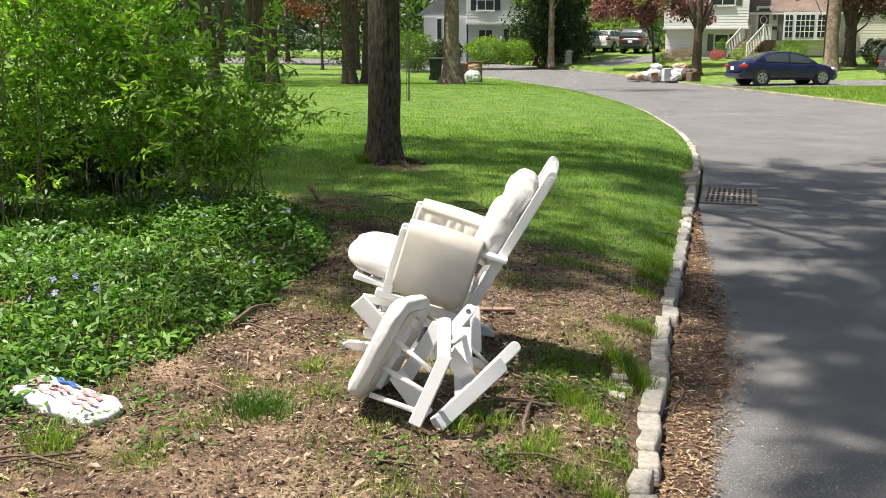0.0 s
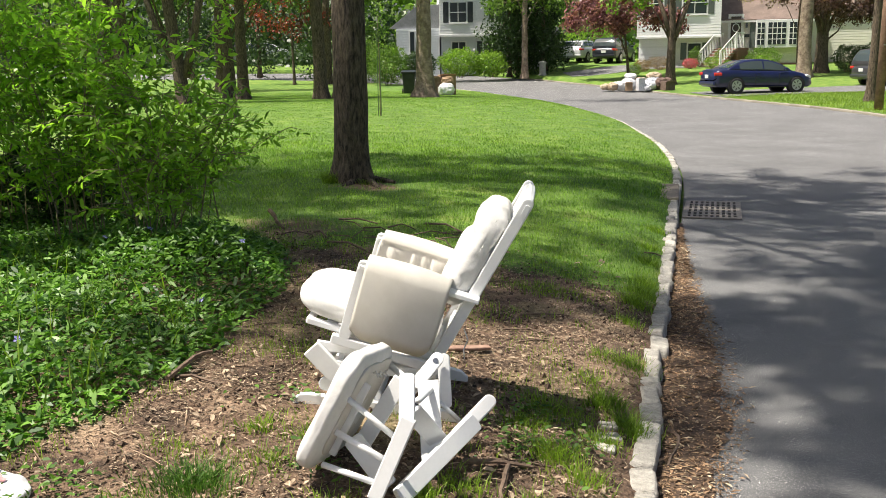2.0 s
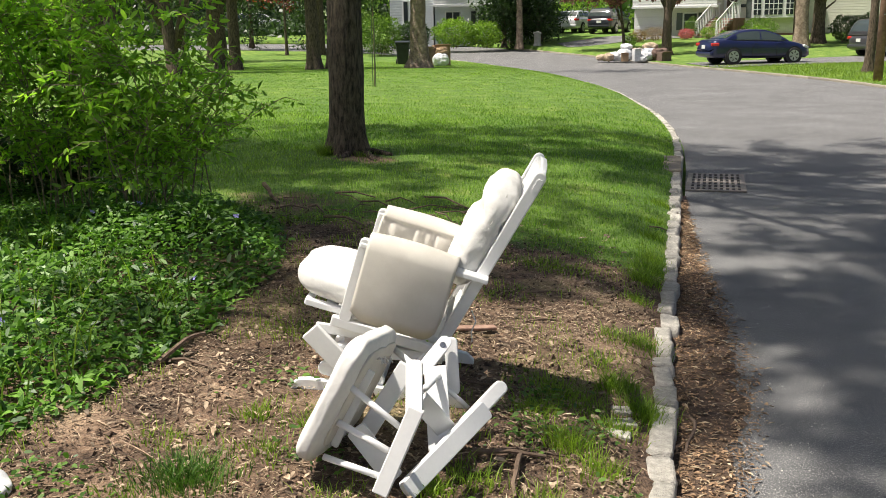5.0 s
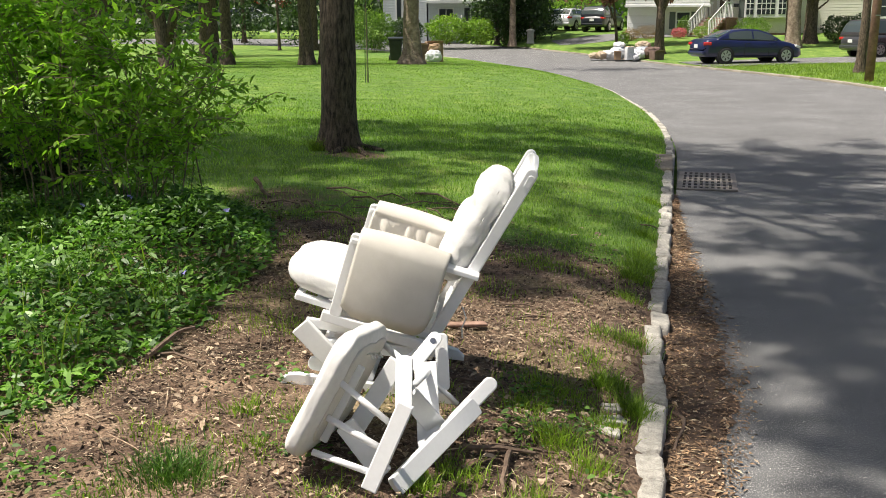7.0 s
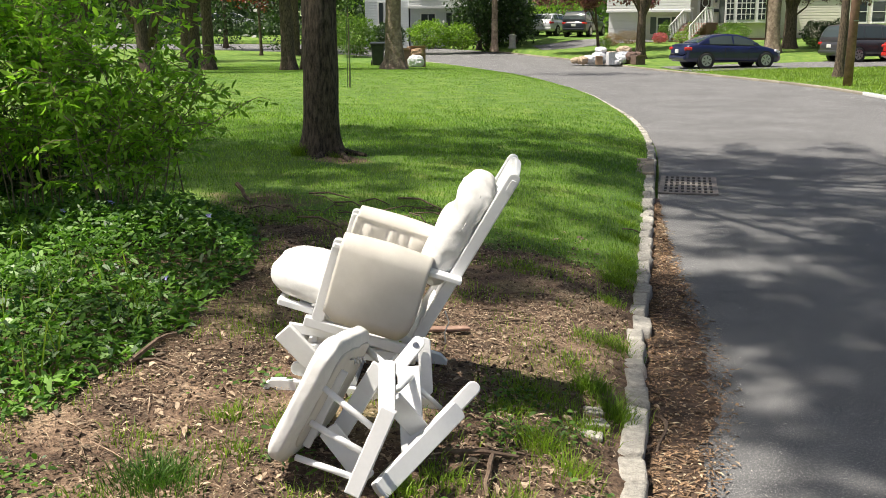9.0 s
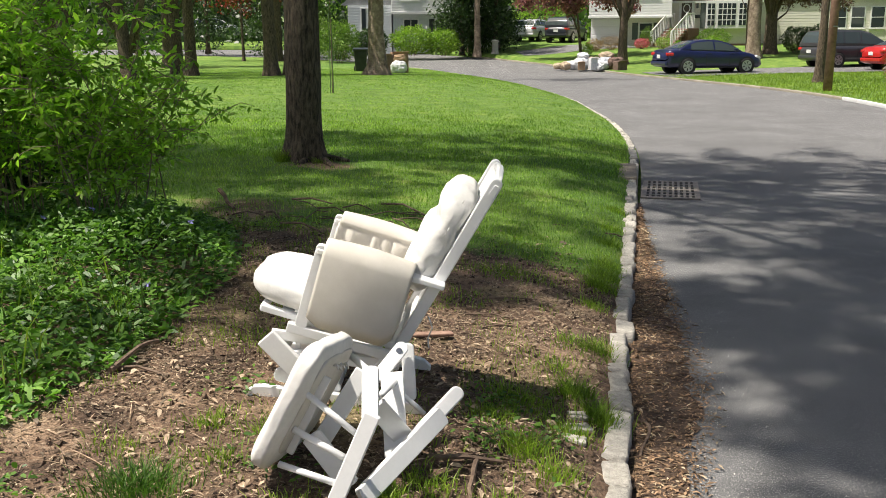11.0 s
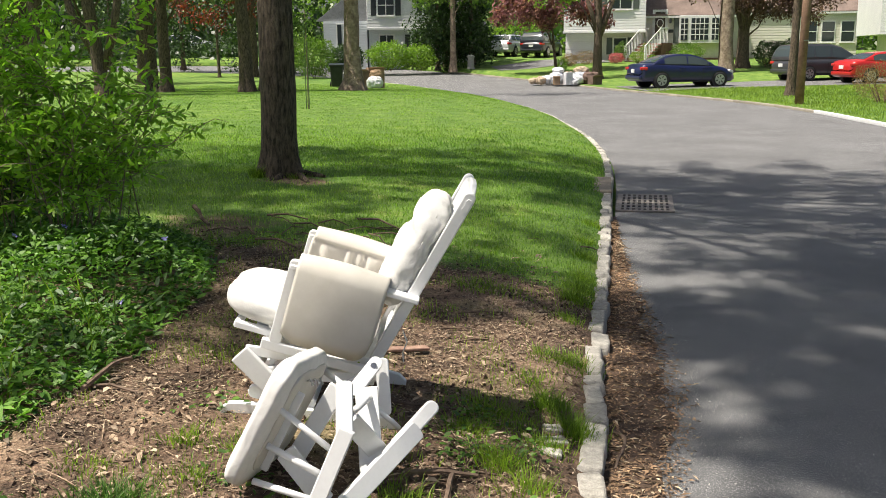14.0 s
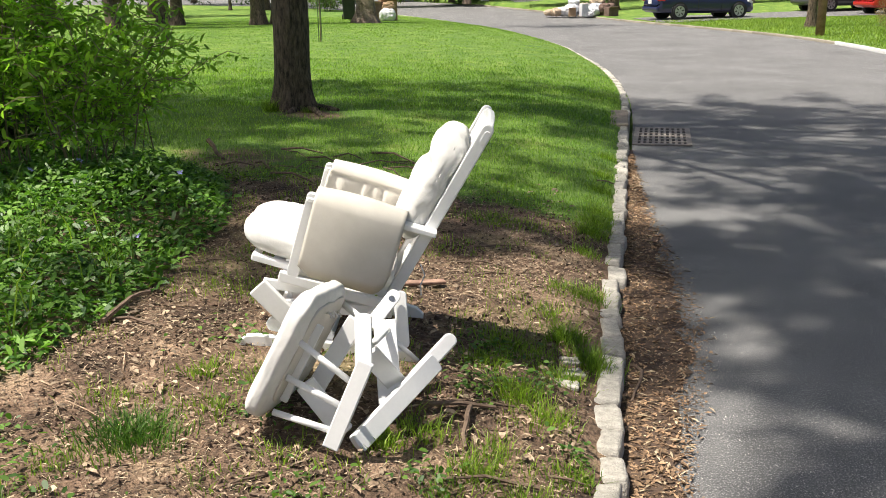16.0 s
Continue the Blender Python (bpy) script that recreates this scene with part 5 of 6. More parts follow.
# dark trunks at the lawn's far end
for i, (x, y, r, lean, forks) in enumerate(((-8.1, 34.5, 0.24, (-0.10, 0), ((((0.1, 0, 0.9), (0.5, 0, 2.4), (1.2, 0, 5.5)), 0.17, 0.11), (((-0.1, 0, 1.2), (-0.8, 0, 2.6), (-1.6, 0, 5.5)), 0.16, 0.10))), (-8.3, 44, 0.27, (-0.01, 0), ()), (-7.0, 40, 0.24, (0.0, 0), ()), (-3.7, 38.5, 0.27, (-0.03, 0), ()), (-3.15, 39.4, 0.2, (0.05, 0), ()), (-12.5, 42, 0.34, (0.03, 0), ()), (-14.5, 47, 0.34, (0, 0), ()), (-10.3, 52, 0.3, (0.02, 0), ()), (-5.2, 58, 0.25, (0, 0), ()))):
    tree("lawn_tree", "dark old tree trunk at the far end of the lawn", x, y, r, 9, bark, ((-1.6, -0.4, 5.4, 1.3), (1.6, 0.3, 5.2, 1.2), (-2.2, 0, 6.6, 1.6), (-0.8, 0.5, 8.0, 1.9), (-2.4, -1, 8.6, 1.8), (2.2, 0.6, 6.6, 1.2)), leaf_tree, 0.3, 300, 20 + i, lean, forks)
tree("red_maple", "small maple with red leaves beyond the lawn", -7.2, 58, 0.10, 3, bark, ((0, 0, 3.2, 0.8), (-1.4, 0, 3.8, 1.0), (1.2, 0, 4.2, 1.0), (-0.4, 0, 4.8, 1.2), (-2.8, 0.2, 4.6, 1.1)), leafy("leaf_red", (0.10, 0.015, 0.012), (0.28, 0.05, 0.035)), 0.18, 240, 40)
sapling = thing("staked_sapling", "thin young tree between two green stakes in the lawn", "sapling", (-0.87, 24.3, lawn_z(-0.87, 24.3)))
for x in (-0.04, 0.03):
    part("stake", tube([(x, 0, -0.05), (x * 0.8, 0, 2.2)], 0.011, 6), surface("stake_green", (0.05, 0.09, 0.03), (0.10, 0.15, 0.06), 8, 0.7), sapling)
part("stem", tube([(0, 0.03, -0.05), (0.01, 0.03, 1.1), (-0.01, 0.03, 2.4)], [0.012, 0.009, 0.005], 6), twig_brown, sapling)
c = RNG.normal(0, 1, (160, 3)) * np.array([0.12, 0.12, 0.35]) + np.array([0, 0.03, 2.2])
leaf_sheet("leaves", c, RNG.normal(size=(160, 3)), RNG.normal(size=(160, 3)), 0.07, 0.04, leaf_tree, sapling)


def bush(label, x, y, rx, rz, mat, count, leaf, seed, category="bush", z=None, ry=None, name="bush"):
    """A rounded bush: short stems under an uneven shell of leaves."""
    rs = np.random.default_rng(seed)
    count, leaf = int(count * 2.2), leaf * 0.75
    ry = ry or rx
    z = lawn_z(x, y) if z is None else z
    ob = thing(name, label, category, (x, y, z), group="bushes")
    wood = bmesh.new()
    for k in range(7):
        a = 2 * math.pi * k / 7
        tube([(0.1 * rx * math.cos(a), 0.1 * ry * math.sin(a), -0.05), (0.5 * rx * math.cos(a), 0.5 * ry * math.sin(a), rz * 1.1)], [0.02, 0.008], 4, wood)
    part("wood", wood, twig_brown, ob)
    d = unit(rs.normal(size=(count, 3)))
    lump = np.array([0.82 + 0.3 * noise.noise((v[0] * 2.2 + seed, v[1] * 2.2, v[2] * 2.2)) for v in d])[:, None]
    p = d * lump * (rs.uniform(0, 1, (count, 1)) ** 0.22) * np.array([rx, ry, rz]) + np.array([0, 0, rz * 0.92])
    keep = p[:, 2] > 0.02
    p, d = p[keep], d[keep]
    size = rs.uniform(0.6, 1.2, len(p)) * leaf
    leaf_sheet("leaves", p, d + rs.normal(0, 0.6, (len(p), 3)), unit(d + rs.normal(0, 0.5, (len(p), 3))), size, size * 0.5, mat, ob)
    return ob


bush("bright green spreading hedge bush before the house", 2.7, 60.5, 1.5, 1.0, leaf_lime, 1700, 0.2, 1)
bush("bright green spreading hedge bush before the house", 4.6, 60.5, 1.2, 0.85, leaf_lime, 1300, 0.2, 2)
bush("dark green bush below the house wall", 0.2, 61, 1.2, 0.9, leaf_dark, 1100, 0.2, 3)
bush("loose grey-green bush beside the road", -1.6, 56, 1.3, 1.3, leaf_tree, 1500, 0.2, 4)
bush("loose grey-green bush beside the road", -3.4, 60, 1.6, 1.5, leaf_tree, 1500, 0.2, 5)
bush("twiggy brown bush with sparse bronze leaves", 16.7, 29.3, 1.15, 0.72, leaf_bronze, 2600, 0.055, 6)
bush("dark clipped round bush behind the parked cars", 24.0, 54, 0.95, 0.85, leaf_dark, 1300, 0.14, 7)
bush("dark clipped round bush behind the parked cars", 25.3, 54, 1.2, 0.9, leaf_dark, 1500, 0.14, 8)
bush("clipped grey-green bush beside the steps", 21.2, 59.5, 1.3, 0.62, leaf_tree, 1400, 0.12, 9)
for i, (x, y, r, h, mat, label) in enumerate(((20.6, 58, 0.75, 0.42, leaf_lime, "low yellow-green bush beside the steps"), (17.6, 58, 0.55, 0.38, leaf_lime, "low yellow-green bush in the flower bed"), (12.6, 56.5, 0.5, 0.4, leaf_lime, "low yellow-green bush in the flower bed"), (14.6, 58.5, 0.9, 0.45, leaf_bronze, "low bronze bush in the flower bed"), (13.6, 58.5, 0.6, 0.42, leaf_bronze, "low bronze bush in the flower bed"), (16.3, 58, 0.55, 0.33, leafy("leaf_pink", (0.4, 0.06, 0.12), (0.62, 0.16, 0.25)), "pink flowering azalea in the flower bed"), (17.0, 59.5, 0.45, 0.7, leaf_tree, "pointed green conifer by the wall"), (18.6, 59.6, 0.4, 0.65, leaf_tree, "pointed green conifer by the wall"), (18.4, 57.5, 0.3, 0.25, leaf_lime, "low yellow-green bush beside the steps"))):
    bush(label, x, y, r, h, mat, 520, 0.1, 100 + i)

bush("bright yellow-green bush behind the parked cars", 13.4, 76, 2.4, 1.7, leaf_lime, 1600, 0.2, 55)

# far woods that close the view
at, mats = [], 0
cnt = 42000
x = RNG.uniform(-110, 120, cnt)
y = 92 + RNG.uniform(0, 26, cnt) + 0.002 * x ** 2
wood_top = np.array([13 + 5 * noise.noise((v * 0.09, 0, 3)) + 2 * noise.noise((v * 0.4, w * 0.3, 1)) for v, w in zip(x, y)])
z = RNG.uniform(0, 1, cnt) ** 0.9 * wood_top + 0.8
size = RNG.uniform(0.5, 1.3, cnt)
tagged(leaf_sheet("far_woods", np.stack([x, y, z], 1), RNG.normal(size=(cnt, 3)), RNG.normal(size=(cnt, 3)) * 0.6 + np.array([0, -0.5, 0.6]), size, size * 0.6, leaf_tree), "green woods behind the houses", "woods", kind="stuff")
cnt = 24000
x = RNG.uniform(-60, -2, cnt)
y = 66 + RNG.uniform(0, 4, cnt) + RNG.uniform(20, 26, cnt)
z = RNG.uniform(0, 1, cnt) ** 1.2 * 9 + 0.7
size = RNG.uniform(0.3, 0.8, cnt)
low = RNG.uniform(0, 1, cnt) < 0.5
verge = np.interp(x, [-60, -30, -14, -4], [86, 82, 78.5, 75])
y = np.where(low, verge + RNG.uniform(0.4, 11, cnt), y)
z = np.where(low, RNG.uniform(1.1, 2.3, cnt), z)
tagged(leaf_sheet("far_undergrowth", np.stack([x, y, z], 1), RNG.normal(size=(cnt, 3)), RNG.normal(size=(cnt, 3)) * 0.6 + np.array([0, -0.5, 0.6]), size, size * 0.6, leaf_dark), "dark undergrowth across the far road", "undergrowth", kind="stuff")

# utility pole
pole = thing("utility_pole", "weathered reddish-brown wooden utility pole on the verge", "pole", (14.14, 29.66, lawn_z(14.14, 29.66)), (0, 0.8, 0))
part("shaft", tube([(0, 0, -0.2), (0, 0, 3), (0, 0, 9.5)], [0.135, 0.128, 0.105], 16), pole_wood, pole, smooth=True)
part("tag_plate", box((0.16, 0.01, 0.035), (0, -0.155, 1.95), bevel=0.003), steel, pole)


# ---- houses ----
siding_beige = surface("siding_beige", (0.64, 0.61, 0.54), (0.72, 0.69, 0.62), 1.2, 0.6, 0.1, 0.004, 20)
siding_grey = surface("siding_grey", (0.60, 0.63, 0.66), (0.68, 0.71, 0.74), 1.2, 0.6, 0.1, 0.004, 20)
siding_white = surface("siding_white", (0.80, 0.80, 0.80), (0.87, 0.87, 0.86), 1.2, 0.55, 0.1, 0.004, 20)
trim_white = surface("trim_white", (0.74, 0.74, 0.73), (0.82, 0.82, 0.81), 3, 0.45, 0.05, 0.002, 30)
roof_brown = surface("roof_brown", (0.13, 0.10, 0.085), (0.24, 0.18, 0.15), 1.5, 0.95, 0.5, 0.01, 14)
roof_grey = surface("roof_grey", (0.20, 0.205, 0.21), (0.32, 0.325, 0.335), 1.5, 0.95, 0.5, 0.01, 14)
shutter_dark = surface("shutter_dark", (0.02, 0.025, 0.03), (0.05, 0.055, 0.06), 5, 0.6)
shutter_green = surface("shutter_green", (0.07, 0.09, 0.08), (0.12, 0.14, 0.125), 5, 0.6)
door_dark = surface("door_dark", (0.05, 0.035, 0.03), (0.10, 0.07, 0.06), 5, 0.4)
brick_step = surface("brick_step", (0.2, 0.1, 0.075), (0.32, 0.18, 0.14), 9, 0.9, 0.3, 0.004, 40)
glass_dark, n, l, b = material("glass_dark", 0.06)
b.inputs["Base Color"].default_value = (0.035, 0.045, 0.05, 1)
b.inputs["Specular IOR Level"].default_value = 0.7


def clapboard(width, height, depth, board_h=0.17):
    """A block of wall whose front is lapped boards; its foot at z = 0, its front at y = 0."""
    line = [(depth, 0.0)]
    rows = int(height / board_h)
    for i in range(rows):
        line += [(-0.013, i * height / rows), (0.0, (i + 1) * height / rows - 0.004)]
    line += [(depth, height)]
    bm = bmesh.new()
    a = [bm.verts.new((-width / 2, y, z)) for y, z in line]
    c = [bm.verts.new((width / 2, y, z)) for y, z in line]
    for k in range(len(line)):
        k1 = (k + 1) % len(line)
        bm.faces.new((a[k], c[k], c[k1], a[k1]))
    bm.faces.new(a)
    bm.faces.new(c[::-1])
    bmesh.ops.recalc_face_normals(bm, faces=bm.faces[:])
    return bm


def window_part(parent, x, y, z, w, h, cols=2, rows=2, shutters=None, name="window"):
    """A sash window with its middle at (x, y, z) on a wall that looks along -y."""
    fr = part(name, box((w + 0.16, 0.10, h + 0.16), (x, y + 0.01, z), bevel=0.012), trim_white, parent)
    part("pane", box((w, 0.02, h), (x, y - 0.045, z)), glass_dark, fr)
    for i in range(1, cols):
        part("muntin", box((0.045, 0.03, h), (x - w / 2 + w * i / cols, y - 0.06, z)), trim_white, fr)
    for i in range(1, rows):
        part("muntin", box((w, 0.034, 0.045), (x, y - 0.062, z - h / 2 + h * i / rows)), trim_white, fr)
    part("sill", box((w + 0.24, 0.16, 0.05), (x, y - 0.03, z - h / 2 - 0.10), bevel=0.008), trim_white, fr)
    if shutters:
        for s in (-1, 1):
            part("shutter", box((0.36, 0.05, h + 0.1), (x + s * (w / 2 + 0.29), y - 0.01, z), bevel=0.01), shutters, parent)
    return fr


def gable_roof(x0, x1, y0, y1, z0, z1, mat, parent, over=0.18):
    """Two slopes, the ridge along x."""
    mid = (y0 + y1) / 2
    slope = math.degrees(math.atan2(z1 - z0, mid - y0))
    ln = math.hypot(z1 - z0, mid - y0) + over
    for s in (-1, 1):
        yc = mid + s * (ln / 2) * math.cos(radians(slope))
        zc = z1 - (ln / 2) * math.sin(radians(slope))
        part("roof_slope", box((x1 - x0 + 2 * over, ln, 0.14), ((x0 + x1) / 2, yc, zc), (-s * slope, 0, 0), 0.02), mat, parent)
    part("fascia", box((x1 - x0 + 2 * over, 0.04, 0.18), ((x0 + x1) / 2, y0 - over * math.cos(radians(slope)), z0 - over * math.sin(radians(slope)) - 0.02), bevel=0.008), trim_white, parent)


def wall_part(parent, x0, x1, y, z0, z1, depth, mat):
    bm = clapboard(x1 - x0, z1 - z0, depth)
    bm.transform(Matrix.Translation(((x0 + x1) / 2, y, z0)))
    return part("wall", bm, mat, parent)


# grey split-level house
house = thing("house", "grey-sided split-level house with white trim and black shutters", "house", (0, 0, 0))
wall_part(house, 1.7, 8.5, 66.6, 0.7, 3.35, 7, siding_grey)
wall_part(house, 1.6, 8.6, 66.0, 3.35, 6.4, 7.6, siding_white)
part("trim_board", box((7.1, 0.08, 0.16), (5.1, 65.96, 3.33), bevel=0.01), trim_white, house)
wall_part(house, -1.3, 1.6, 66.4, 0.7, 3.85, 7, siding_grey)
part("roof_slope", plate([(-1.8, 3.85), (1.68, 3.85), (1.68, 5.4), (0.2, 5.4)], 0.12, pose(0, 66.6, 0, 0, 0, 0) @ Matrix.Translation((0, 0.0, 0)), 0.01), roof_grey, house)
gable_roof(1.6, 8.6, 66, 73.6, 6.4, 8.6, roof_grey, house)
window_part(house, 2.85, 66.0, 4.85, 1.05, 1.25, 2, 2, shutter_dark)
window_part(house, 5.9, 66.0, 4.85, 1.05, 1.25, 2, 2, shutter_dark)
window_part(house, 5.0, 66.6, 2.35, 0.8, 1.1, 1, 2, shutter_dark)
window_part(house, 2.9, 66.6, 2.5, 0.9, 0.8, 2, 1)
for x in (-0.25, 0.2, 0.65):
    window_part(house, x, 66.4, 2.95, 0.28, 1.35, 1, 1)

# beige split-level house with a bay window
house = thing("house", "beige-sided split-level house with brown roof, bay window and steps", "house", (0, 0, 0))
house.matrix_basis = pose(20, 62, 0) @ pose(0, 0, 0, 0, 0, -16) @ pose(-20, -62, 0)
wall_part(house, 14.4, 19.2, 61.2, 0.8, 2.95, 7, siding_beige)
wall_part(house, 14.2, 19.3, 60.4, 2.95, 6.6, 7.8, siding_white)
part("trim_board", box((5.2, 0.08, 0.14), (16.75, 60.36, 2.93), bevel=0.01), trim_white, house)
wall_part(house, 19.3, 24.8, 62.0, 0.8, 4.0, 7, siding_beige)
gable_roof(14.2, 19.3, 60.4, 68.2, 6.6, 9.0, roof_brown, house)
gable_roof(19.4, 24.8, 62.0, 69, 4.0, 6.6, roof_brown, house, 0.2)
window_part(house, 17.75, 61.2, 2.05, 0.75, 0.95, 1, 2, shutter_green)
window_part(house, 17.7, 60.4, 5.0, 1.4, 1.3, 2, 2, shutter_green)
window_part(house, 15.2, 60.4, 5.0, 1.1, 1.3, 2, 2, shutter_green)
garage = part("garage_front", box((2.0, 0.08, 2.0), (15.3, 61.16, 1.85), bevel=0.01), trim_white, house)
for i in range(4):
    part("door_panel", box((1.9, 0.03, 0.42), (15.3, 61.11, 1.1 + 0.5 * i), bevel=0.01), siding_white, garage)
door = part("door", box((0.95, 0.08, 2.1), (20.25, 61.96, 3.30 - 0.05), bevel=0.01), trim_white, house)
part("pane", box((0.62, 0.03, 1.7), (20.25, 61.9, 3.30), bevel=0.01), door_dark, door)
part("door_wreath", tube([(20.25 + 0.2 * math.cos(a), 61.87, 3.45 + 0.25 * math.sin(a)) for a in np.linspace(0, 6.28, 13)], 0.03, 6), trim_white, door)
part("lamp", box((0.14, 0.14, 0.32), (20.9, 61.9, 3.6), bevel=0.03), shutter_dark, house)
part("letter_box", box((0.34, 0.12, 0.2), (20.92, 61.9, 2.95), bevel=0.02), shutter_dark, house)
part("shutter", box((0.32, 0.06, 1.7), (21.27, 61.97, 3.05), bevel=0.01), shutter_green, house)
part("shutter", box((0.32, 0.06, 1.7), (24.13, 61.97, 3.05), bevel=0.01), shutter_green, house)
bay = part("bay_window", plate([(-1.25, 0), (1.25, 0), (1.25, 1.72), (-1.25, 1.72)], 0.45, pose(22.7, 61.75, 2.18), 0.02), trim_white, house)
for x, w, cols in ((-0.95, 0.42, 2), (0, 1.05, 4), (0.95, 0.42, 2)):
    part("pane", box((w, 0.03, 1.35), (22.7 + x, 61.515, 3.05)), glass_dark, bay)
    for i in range(1, cols):
        part("muntin", box((0.045, 0.03, 1.35), (22.7 + x - w / 2 + w * i / cols, 61.495, 3.05)), trim_white, bay)
    for i in range(1, 4):
        part("muntin", box((w, 0.032, 0.045), (22.7 + x, 61.493, 2.375 + 1.35 * i / 4)), trim_white, bay)
part("foundation", box((5.5, 0.1, 0.5), (22.05, 61.93, 1.0)), brick_step, house)
steps = thing("front_steps", "brick front steps with white railings up to the door", "steps", (19.3, 60.4, 1.05), (0, 0, -52))
part("landing", box((1.7, 1.2, 1.2), (0, 0.35, 0.55), bevel=0.02), brick_step, steps)
for i in range(6):
    z = 1.0 - 0.185 * i
    st = part("step", box((1.5, 0.32, 0.19), (0, -0.4 - 0.27 * i, z - 0.1), bevel=0.012), brick_step, steps)
    part("tread", box((1.56, 0.30, 0.045), (0, -0.41 - 0.27 * i, z + 0.012), bevel=0.01), concrete, st)
for sx in (-0.74, 0.74):
    rail = part("railing", board((sx, 0.6, 2.05), (sx, -0.25, 2.05), 0.07, 0.05, (1, 0, 0)), trim_white, steps)
    part("handrail", board((sx, -0.25, 2.05), (sx, -1.85, 0.95), 0.07, 0.05, (1, 0, 0)), trim_white, rail)
    part("post", box((0.09, 0.09, 1.0), (sx, -1.85, 0.5), bevel=0.01), trim_white, rail)
    part("post", box((0.09, 0.09, 1.0), (sx, -0.25, 1.6), bevel=0.01), trim_white, rail)
    for i in range(9):
        y = -0.42 - 0.16 * i
        zt = 2.05 + (y + 0.25) * 1.1 / 1.6
        part("baluster", box((0.032, 0.032, 0.82), (sx, y, zt - 0.42)), trim_white, rail)
    for i in range(5):
        part("baluster", box((0.032, 0.032, 0.85), (sx, -0.08 + 0.15 * i, 1.6)), trim_white, rail)

# houses further along
house = thing("house", "pale beige-sided house with brown roof behind trees", "house", (0, 0, 0))
house.matrix_basis = pose(28, 63, 0) @ pose(0, 0, 0, 0, 0, -18) @ pose(-28, -63, 0)
wall_part(house, 25.6, 33.5, 63.0, 0.6, 4.2, 8, siding_beige)
gable_roof(25.6, 33.5, 63, 71, 4.2, 7.0, roof_brown, house)
for x in (30.6, 31.7, 32.9):
    window_part(house, x, 63.0, 2.85, 0.75, 1.25, 1, 2)
part("meter_box", box((0.5, 0.3, 0.7), (27.0, 62.85, 1.2), bevel=0.03), concrete, house)
house = thing("house", "white-sided house with a dark garage opening", "house", (0, 0, 0))
house.matrix_basis = pose(30, 51, 0) @ pose(0, 0, 0, 0, 0, -20) @ pose(-29.4, -50, 0)
wall_part(house, 28.4, 36, 50.0, 2.5, 6.5, 8, siding_white)
wall_part(house, 29.6, 36, 50.6, 0.3, 2.5, 7, siding_beige)
# solid dark panel paints the unlit inside of the open garage
part("garage_front", box((2.6, 0.06, 2.0), (31.2, 50.54, 1.3), bevel=0.01), shutter_dark, house)
gable_roof(28.4, 36, 50, 58, 6.5, 9, roof_brown, house)

# ---- driveways and far kerb ----
def strip(name, label, pts, width, mat, lift=0.02):
    verts = []
    fine = []
    for (ax, ay), (cx, cy) in zip(pts, pts[1:]):
        fine += [(ax + (cx - ax) * k / 8, ay + (cy - ay) * k / 8) for k in range(8)]
    fine.append(pts[-1])
    for x, y in fine:
        for s in (-0.5, 0, 0.5):
            verts.append((x, y + s * width, lawn_z(x, y + s * width) + lift))
    faces = [(i * 3 + c, i * 3 + 3 + c, i * 3 + 4 + c, i * 3 + 1 + c) for i in range(len(fine) - 1) for c in range(2)]
    return tagged(sheet(name, verts, faces, mat, smooth=True), label, "driveway", kind="structure")


strip("driveway", "grey asphalt driveway beside the verge", [(far_kerb_x(43.0) + 0.45, 42.8), (20, 44.6), (34, 47.5)], 4.8, asphalt)
strip("driveway_far", "grey asphalt driveway before the garage", [(far_kerb_x(57) + 0.5, 60.5), (13, 61.5), (16.5, 61)], 4.0, asphalt)
far_kerb = thing("kerb_far", "low pale kerb along the far side of the street", "kerb", kind="structure")
y = 14.0
far_stone = kerbstone_mesh(77)
far_stone.materials[0] = surface("worn_kerb", (0.24, 0.21, 0.16), (0.46, 0.42, 0.34), 2.0, 0.9, 0.6, 0.01, 40, piece=0.2)
while y < 62:
    dx = (far_kerb_x(y + 0.2) - far_kerb_x(y - 0.2)) / 0.4
    white = 21.0 < y < 26.6
    st = new("kerbstone", far_stone)
    if white:
        st.data = far_stone.copy()
        st.data.materials[0] = trim_white
    st.parent = far_kerb
    st.matrix_basis = pose(far_kerb_x(y) + 0.06, y, rise(y) - (0.05 if white else 0.075), 0, 0, -math.degrees(math.atan(dx))) @ Matrix.Diagonal((0.7 if white else 0.85, 2.9, 0.9 if white else 1, 1))
    y += 0.75 / math.hypot(dx, 1)


# ---- vehicles ----
tyre_black = surface("tyre_black", (0.015, 0.015, 0.016), (0.03, 0.03, 0.03), 20, 0.85)
rim_silver = surface("rim_silver", (0.5, 0.5, 0.52), (0.62, 0.62, 0.63), 10, 0.3, 0, metal=0.8)
lamp_red = surface("lamp_red", (0.42, 0.02, 0.02), (0.6, 0.05, 0.04), 10, 0.15, 0)
lamp_clear = surface("lamp_clear", (0.6, 0.6, 0.62), (0.75, 0.75, 0.77), 10, 0.1, 0)
car_glass, n, l, b = material("car_glass", 0.04)
b.inputs["Base Color"].default_value = (0.05, 0.065, 0.065, 1)
b.inputs["Specular IOR Level"].default_value = 0.6


def car_paint(name, c):
    return surface(name, tuple(v * 0.9 for v in c), tuple(min(1, v * 1.1) for v in c), 2, 0.35, 0, metal=0.1, coat=0.8)


def table(x, rows):
    return float(np.interp(x, [r[0] for r in rows], [r[1] for r in rows]))


